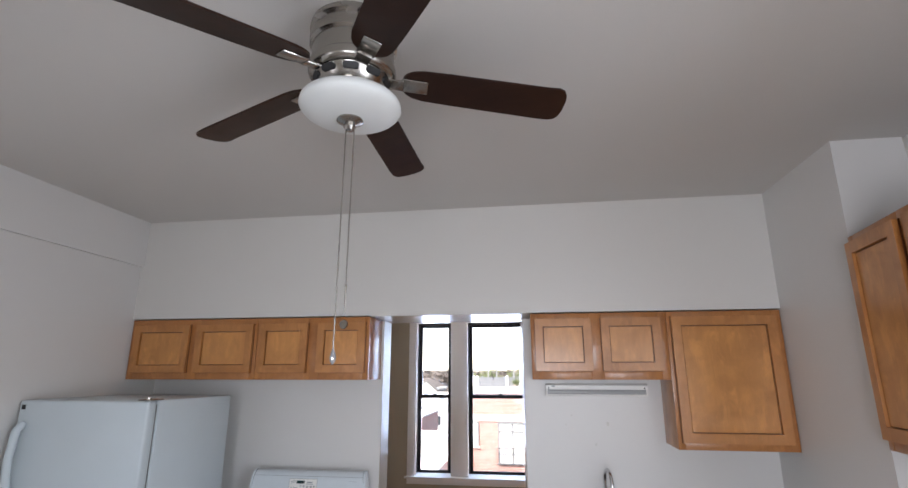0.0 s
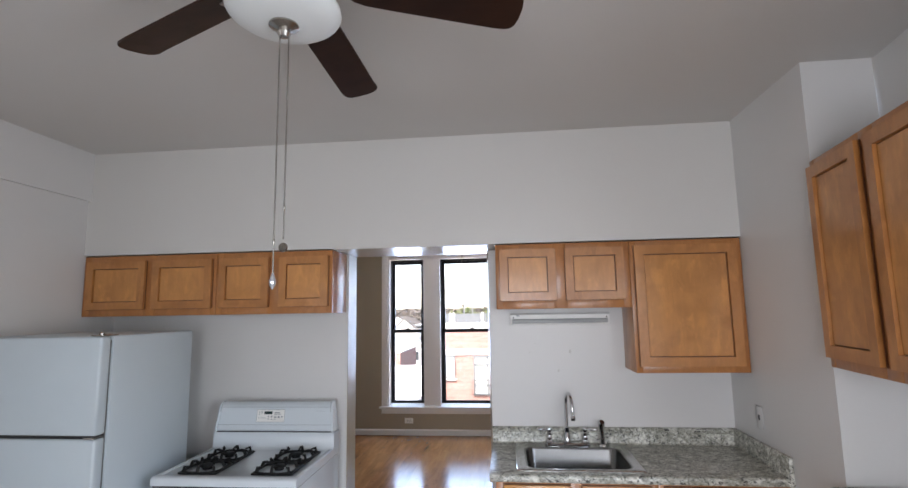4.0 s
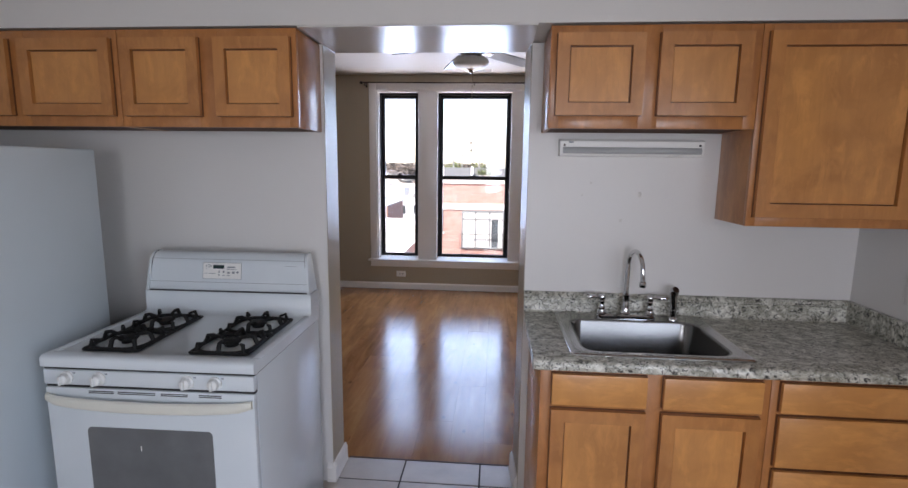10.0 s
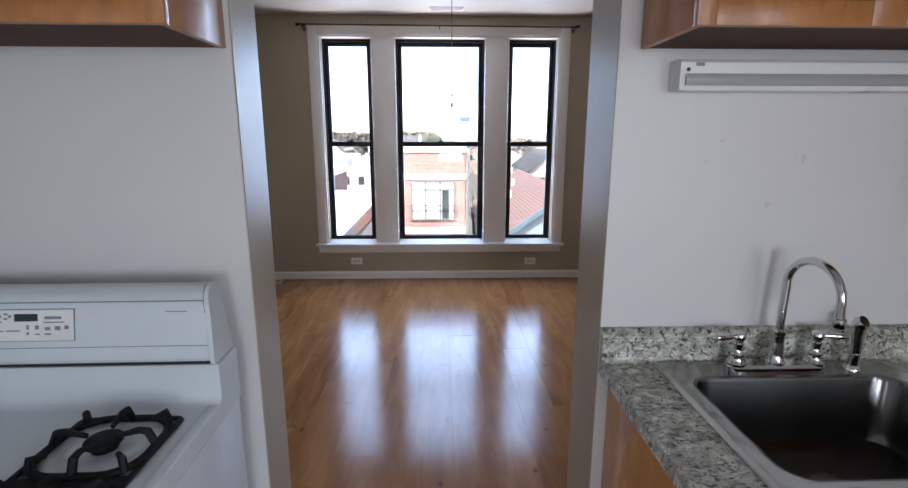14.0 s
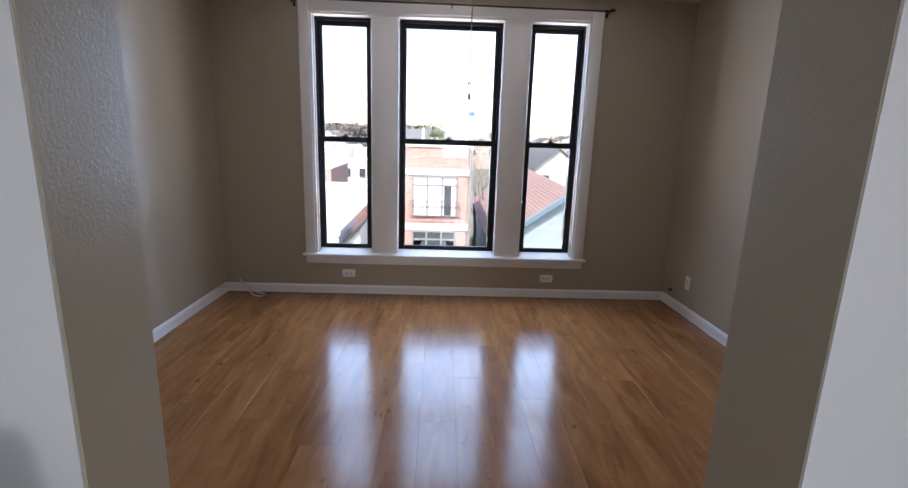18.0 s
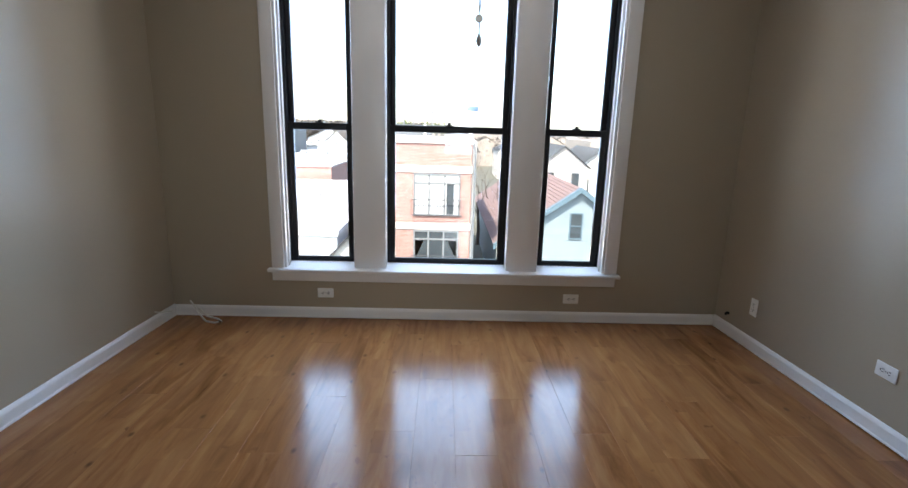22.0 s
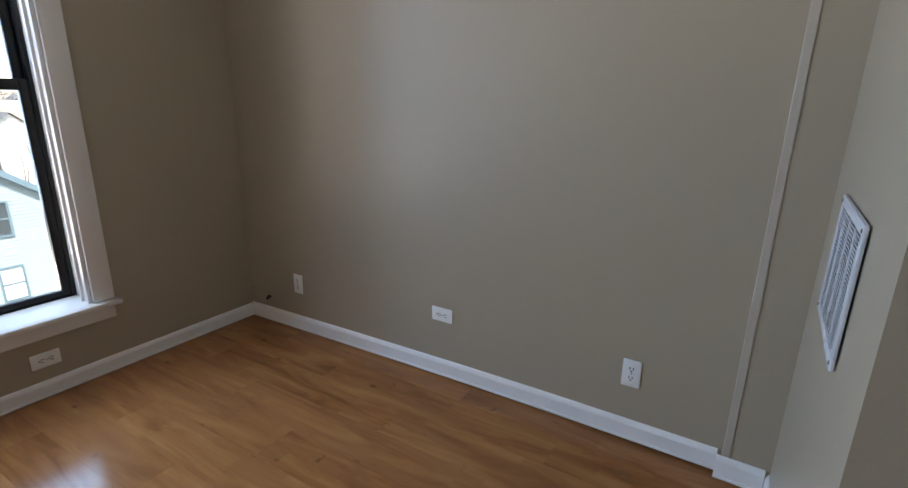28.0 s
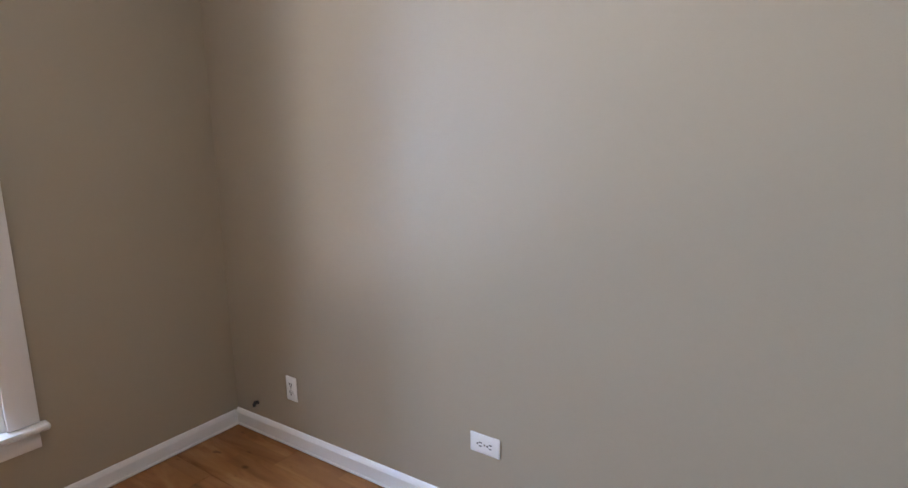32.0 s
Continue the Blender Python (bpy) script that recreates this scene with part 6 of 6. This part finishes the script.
for i in range(3):
    for j in range(2):
        house_window(blk, -3.2 + i * 2.3, 2.2 + j * 3.2, -1.8 + i * 2.3, 4.0 + j * 3.2, -0.03, WFRAME, DARKGL, 1, 1, 0.08)


def tree(x, y, h, seed, leaves=0, leaf=None):
    """A tapered trunk, forking limbs and fine twigs; leaves in small loose cards if any."""
    r = random.Random(seed)
    ob = thing("tree", pose(x, y, GZ), "bare early-spring tree with fine twigs" if not leaves else "tree with fresh green leaves", "tree", "street trees")
    trunk, crown, tips = bmesh.new(), bmesh.new(), []

    def grow(bm, p, d, length, rad, level):
        pts, rs = [p], [rad]
        for i in range(3):
            d = (d + Vector((r.uniform(-1, 1), r.uniform(-1, 1), r.uniform(-0.3, 0.7))) * 0.22).normalized()
            pts.append(pts[-1] + d * length / 3)
            rs.append(rad * (1 - 0.2 * (i + 1)))
        tube(bm, pts, rs, 5 if level < 2 else 3)
        if level >= 5:
            tips.append(pts[-1])
            return
        for k in range(3 if level < 2 else r.choice((2, 3))):
            nd = (d + Vector((r.uniform(-1, 1), r.uniform(-1, 1), r.uniform(-0.2, 0.8))) * 0.75).normalized()
            grow(crown, pts[r.choice((2, 3))], nd, length * r.uniform(0.58, 0.8), rs[-1] * 0.72, level + 1)

    grow(trunk, Vector((0, 0, 0)), Vector((0, 0, 1)), h * 0.36, h * 0.018, 0)
    part("trunk", trunk, BARK, ob, "", False)
    part("crown", crown, BARK, ob, "bare forking twigs", False)
    if leaves:
        bm = bmesh.new()
        for t in tips:
            for _ in range(leaves):
                c = t + Vector((r.gauss(0, 0.4), r.gauss(0, 0.4), r.gauss(0, 0.35)))
                u = Vector((r.uniform(-1, 1), r.uniform(-1, 1), r.uniform(-1, 1))).normalized() * 0.14
                w = u.orthogonal().normalized() * 0.10
                bm.faces.new([bm.verts.new(c + q) for q in (u, w, -u, -w)])
        part("leaves", bm, leaf or LEAF, ob, "", False)
    return ob


for i, (x, y, h) in enumerate(((3.5, 43, 9.2), (4.2, 47, 9.6), (5.2, 52, 10.4), (5.4, 44, 9.0), (10.4, 49, 9.2), (12.2, 48, 9.0), (13.6, 50, 9.4), (3.0, 47, 10.5), (4.6, 56, 11), (8.5, 60, 12), (12, 55, 10), (14.5, 47, 10.5), (17, 54, 11), (3.2, 70, 12), (22, 66, 12), (27, 58, 11), (-12, 78, 12.5), (-30, 84, 12), (-20, 92, 12), (34, 80, 12), (10, 84, 13))):
    tree(x, y, h, 20 + i)
tree(-6.2, 74, 12, 77, 9)
far = bmesh.new()
for i in range(150):
    a = rng.uniform(-0.9, 1.1)
    y = rng.uniform(170, 320)
    x, w, h = a * y, rng.uniform(8, 26), rng.uniform(6.5, 9.5)
    box(far, x, y, GZ, x + w, y + 12, GZ + h)
tagged(part("far_roofs", far, CLAD2, None, "", False), "low roofs and walls along the horizon", "skyline", kind="structure")
verts, faces = [], []
for i in range(1050):
    if i < 430:
        y = rng.uniform(120, 340)
        x, top = rng.uniform(-0.95, 1.15) * y, rng.uniform(6.5, 9.5)
    else:
        y = rng.uniform(140, 175)
        x, top = rng.uniform(-0.58, -0.02) * y, rng.uniform(8.5, 10.6)
    for k in range(64):
        u = rng.random()
        c = Vector((x + rng.gauss(0, 1.7), y + rng.gauss(0, 1.7), GZ + top * (1 - 0.75 * u * u)))
        for q in range(3):
            verts.append(c + Vector((rng.uniform(-1, 1), rng.uniform(-1, 1), rng.uniform(-0.9, 0.9))) * (0.55 if i < 430 else 0.8))
        faces.append((len(verts) - 3, len(verts) - 2, len(verts) - 1))
woods = bpy.data.meshes.new("far_woods")
woods.from_pydata(verts, [], faces)
woods.materials.append(plain("winter_woods", (0.15, 0.125, 0.105), 0.95, var=0.3, scale=0.3, space="Position"))
tagged(new("far_woods", woods), "brown leafless tree tops along the horizon", "woods", kind="stuff")

# ---- floor tiles and boards ----
rng = random.Random(11)


def tile_mesh(w, d):
    bm = bmesh.new()
    c, t = 0.0016, 0.006
    lo = [bm.verts.new(p) for p in ((0, 0, -t), (w, 0, -t), (w, d, -t), (0, d, -t))]
    mi = [bm.verts.new(p) for p in ((0, 0, -c), (w, 0, -c), (w, d, -c), (0, d, -c))]
    hi = [bm.verts.new(p) for p in ((c, c, 0), (w - c, c, 0), (w - c, d - c, 0), (c, d - c, 0))]
    for a, b in ((lo, mi), (mi, hi)):
        for i in range(4):
            bm.faces.new((a[i], a[(i + 1) % 4], b[(i + 1) % 4], b[i]))
    bm.faces.new(hi), bm.faces.new(lo)
    return bm


PITCH, JOINT = 0.396, 0.008
tiles = {}
xs = sorted({KX0} | {-0.205 + PITCH * k for k in range(-5, 7)} | {2.05})
xs = [x for x in xs if KX0 <= x <= 2.05]
ys = sorted({YS} | {3.590 - PITCH * k for k in range(0, 15)} | {YT})
ys = [y for y in ys if YS <= y <= YT]
for x0, x1 in zip(xs, xs[1:]):
    for y0, y1 in zip(ys, ys[1:]):
        w, d = round(x1 - x0 - JOINT, 3), round(y1 - y0 - JOINT, 3)
        if w < 0.02 or d < 0.02 or x0 > 1.6 and y0 > 2.6:
            continue
        if (w, d) not in tiles:
            tiles[w, d] = mesh("tile", tile_mesh(w, d), TILE, False)
        ob = new("tile", tiles[w, d])
        ob.parent = kitchen_floor
        ob.location = (x0 + JOINT / 2, y0 + JOINT / 2, 0.0)


def plank_mesh(w, d, y0):
    """One board with eased edges, bent to lie on the uneven floor."""
    bm = bmesh.new()
    c, t, cuts = 0.0005, 0.009, 5
    rows = []
    for k in range(cuts + 1):
        y = d * k / cuts
        z = fall(y0 + y) - fall(y0)
        yt = min(max(y, c), d - c)
        rows.append([bm.verts.new(q) for q in ((0, y, z - t), (0, y, z - c), (c, yt, z), (w - c, yt, z), (w, y, z - c), (w, y, z - t))])
    for a, b in zip(rows, rows[1:]):
        for i in range(5):
            bm.faces.new((a[i], a[i + 1], b[i + 1], b[i]))
    bm.faces.new(rows[0]), bm.faces.new(rows[-1])
    return bm


PW, PL, GAP = 0.192, 1.215, 0.0002
x = LX0
row = 0
while x < LX1 - 0.01:
    w = round(min(PW, LX1 - x) - GAP, 4)
    y = YT + 0.002
    first = (0.42, 0.92, 0.20, 0.67, 1.10)[row % 5]
    while y < YW - 0.005:
        d = round(min(first, YW - y) - GAP, 4)
        first = PL
        if d > 0.03:
            ob = new("plank", mesh("plank", plank_mesh(w, d, y), OAK, False))
            ob.parent = living_floor
            ob.location = (x, y, fall(y) + rng.uniform(-0.0004, 0.0002))
        y += d + GAP
    x += PW
    row += 1
# narrow strips of boards beside the threshold
bm = bmesh.new()
extruded(bm, [(YT - 0.003, 0.0), (YT - 0.001, 0.0022), (YT + 0.006, 0.0022), (YT + 0.008, 0.0)], PX0 + 0.02, PX1 - 0.02)
tagged(part("trim_threshold", bm, SUBFLOOR, None, "", False), "thin dark joint where tiles meet the boards", "threshold", kind="structure")
# dull chips where the gloss is worn off the boards
bm = bmesh.new()
for cx, cy, count, sx, sy in ((-0.36, 4.86, 9, 0.07, 0.07), (0.10, 5.02, 9, 0.07, 0.10), (0.10, 5.24, 7, 0.06, 0.04), (-0.08, 5.30, 2, 0.02, 0.01), (0.10, 5.13, 4, 0.05, 0.02)):
    for i in range(count):
        px, py, r = cx + rng.uniform(-sx, sx), cy + rng.uniform(-sy, sy), rng.uniform(0.0025, 0.007)
        z, k = fall(py) + 0.0004, 7
        rim_ = [bm.verts.new((px + r * rng.uniform(0.5, 1.5) * 1.3 * math.cos(2 * math.pi * q / k), py + r * rng.uniform(0.5, 1.3) * math.sin(2 * math.pi * q / k), z)) for q in range(k)]
        top_ = bm.verts.new((px, py, z + 0.0005))
        for q in range(k):
            bm.faces.new((rim_[q], rim_[(q + 1) % k], top_))
tagged(part("worn_spot", bm, SCUFF, living_floor, "dull worn chips in the glossy boards", False), "dull worn chips in the glossy boards")
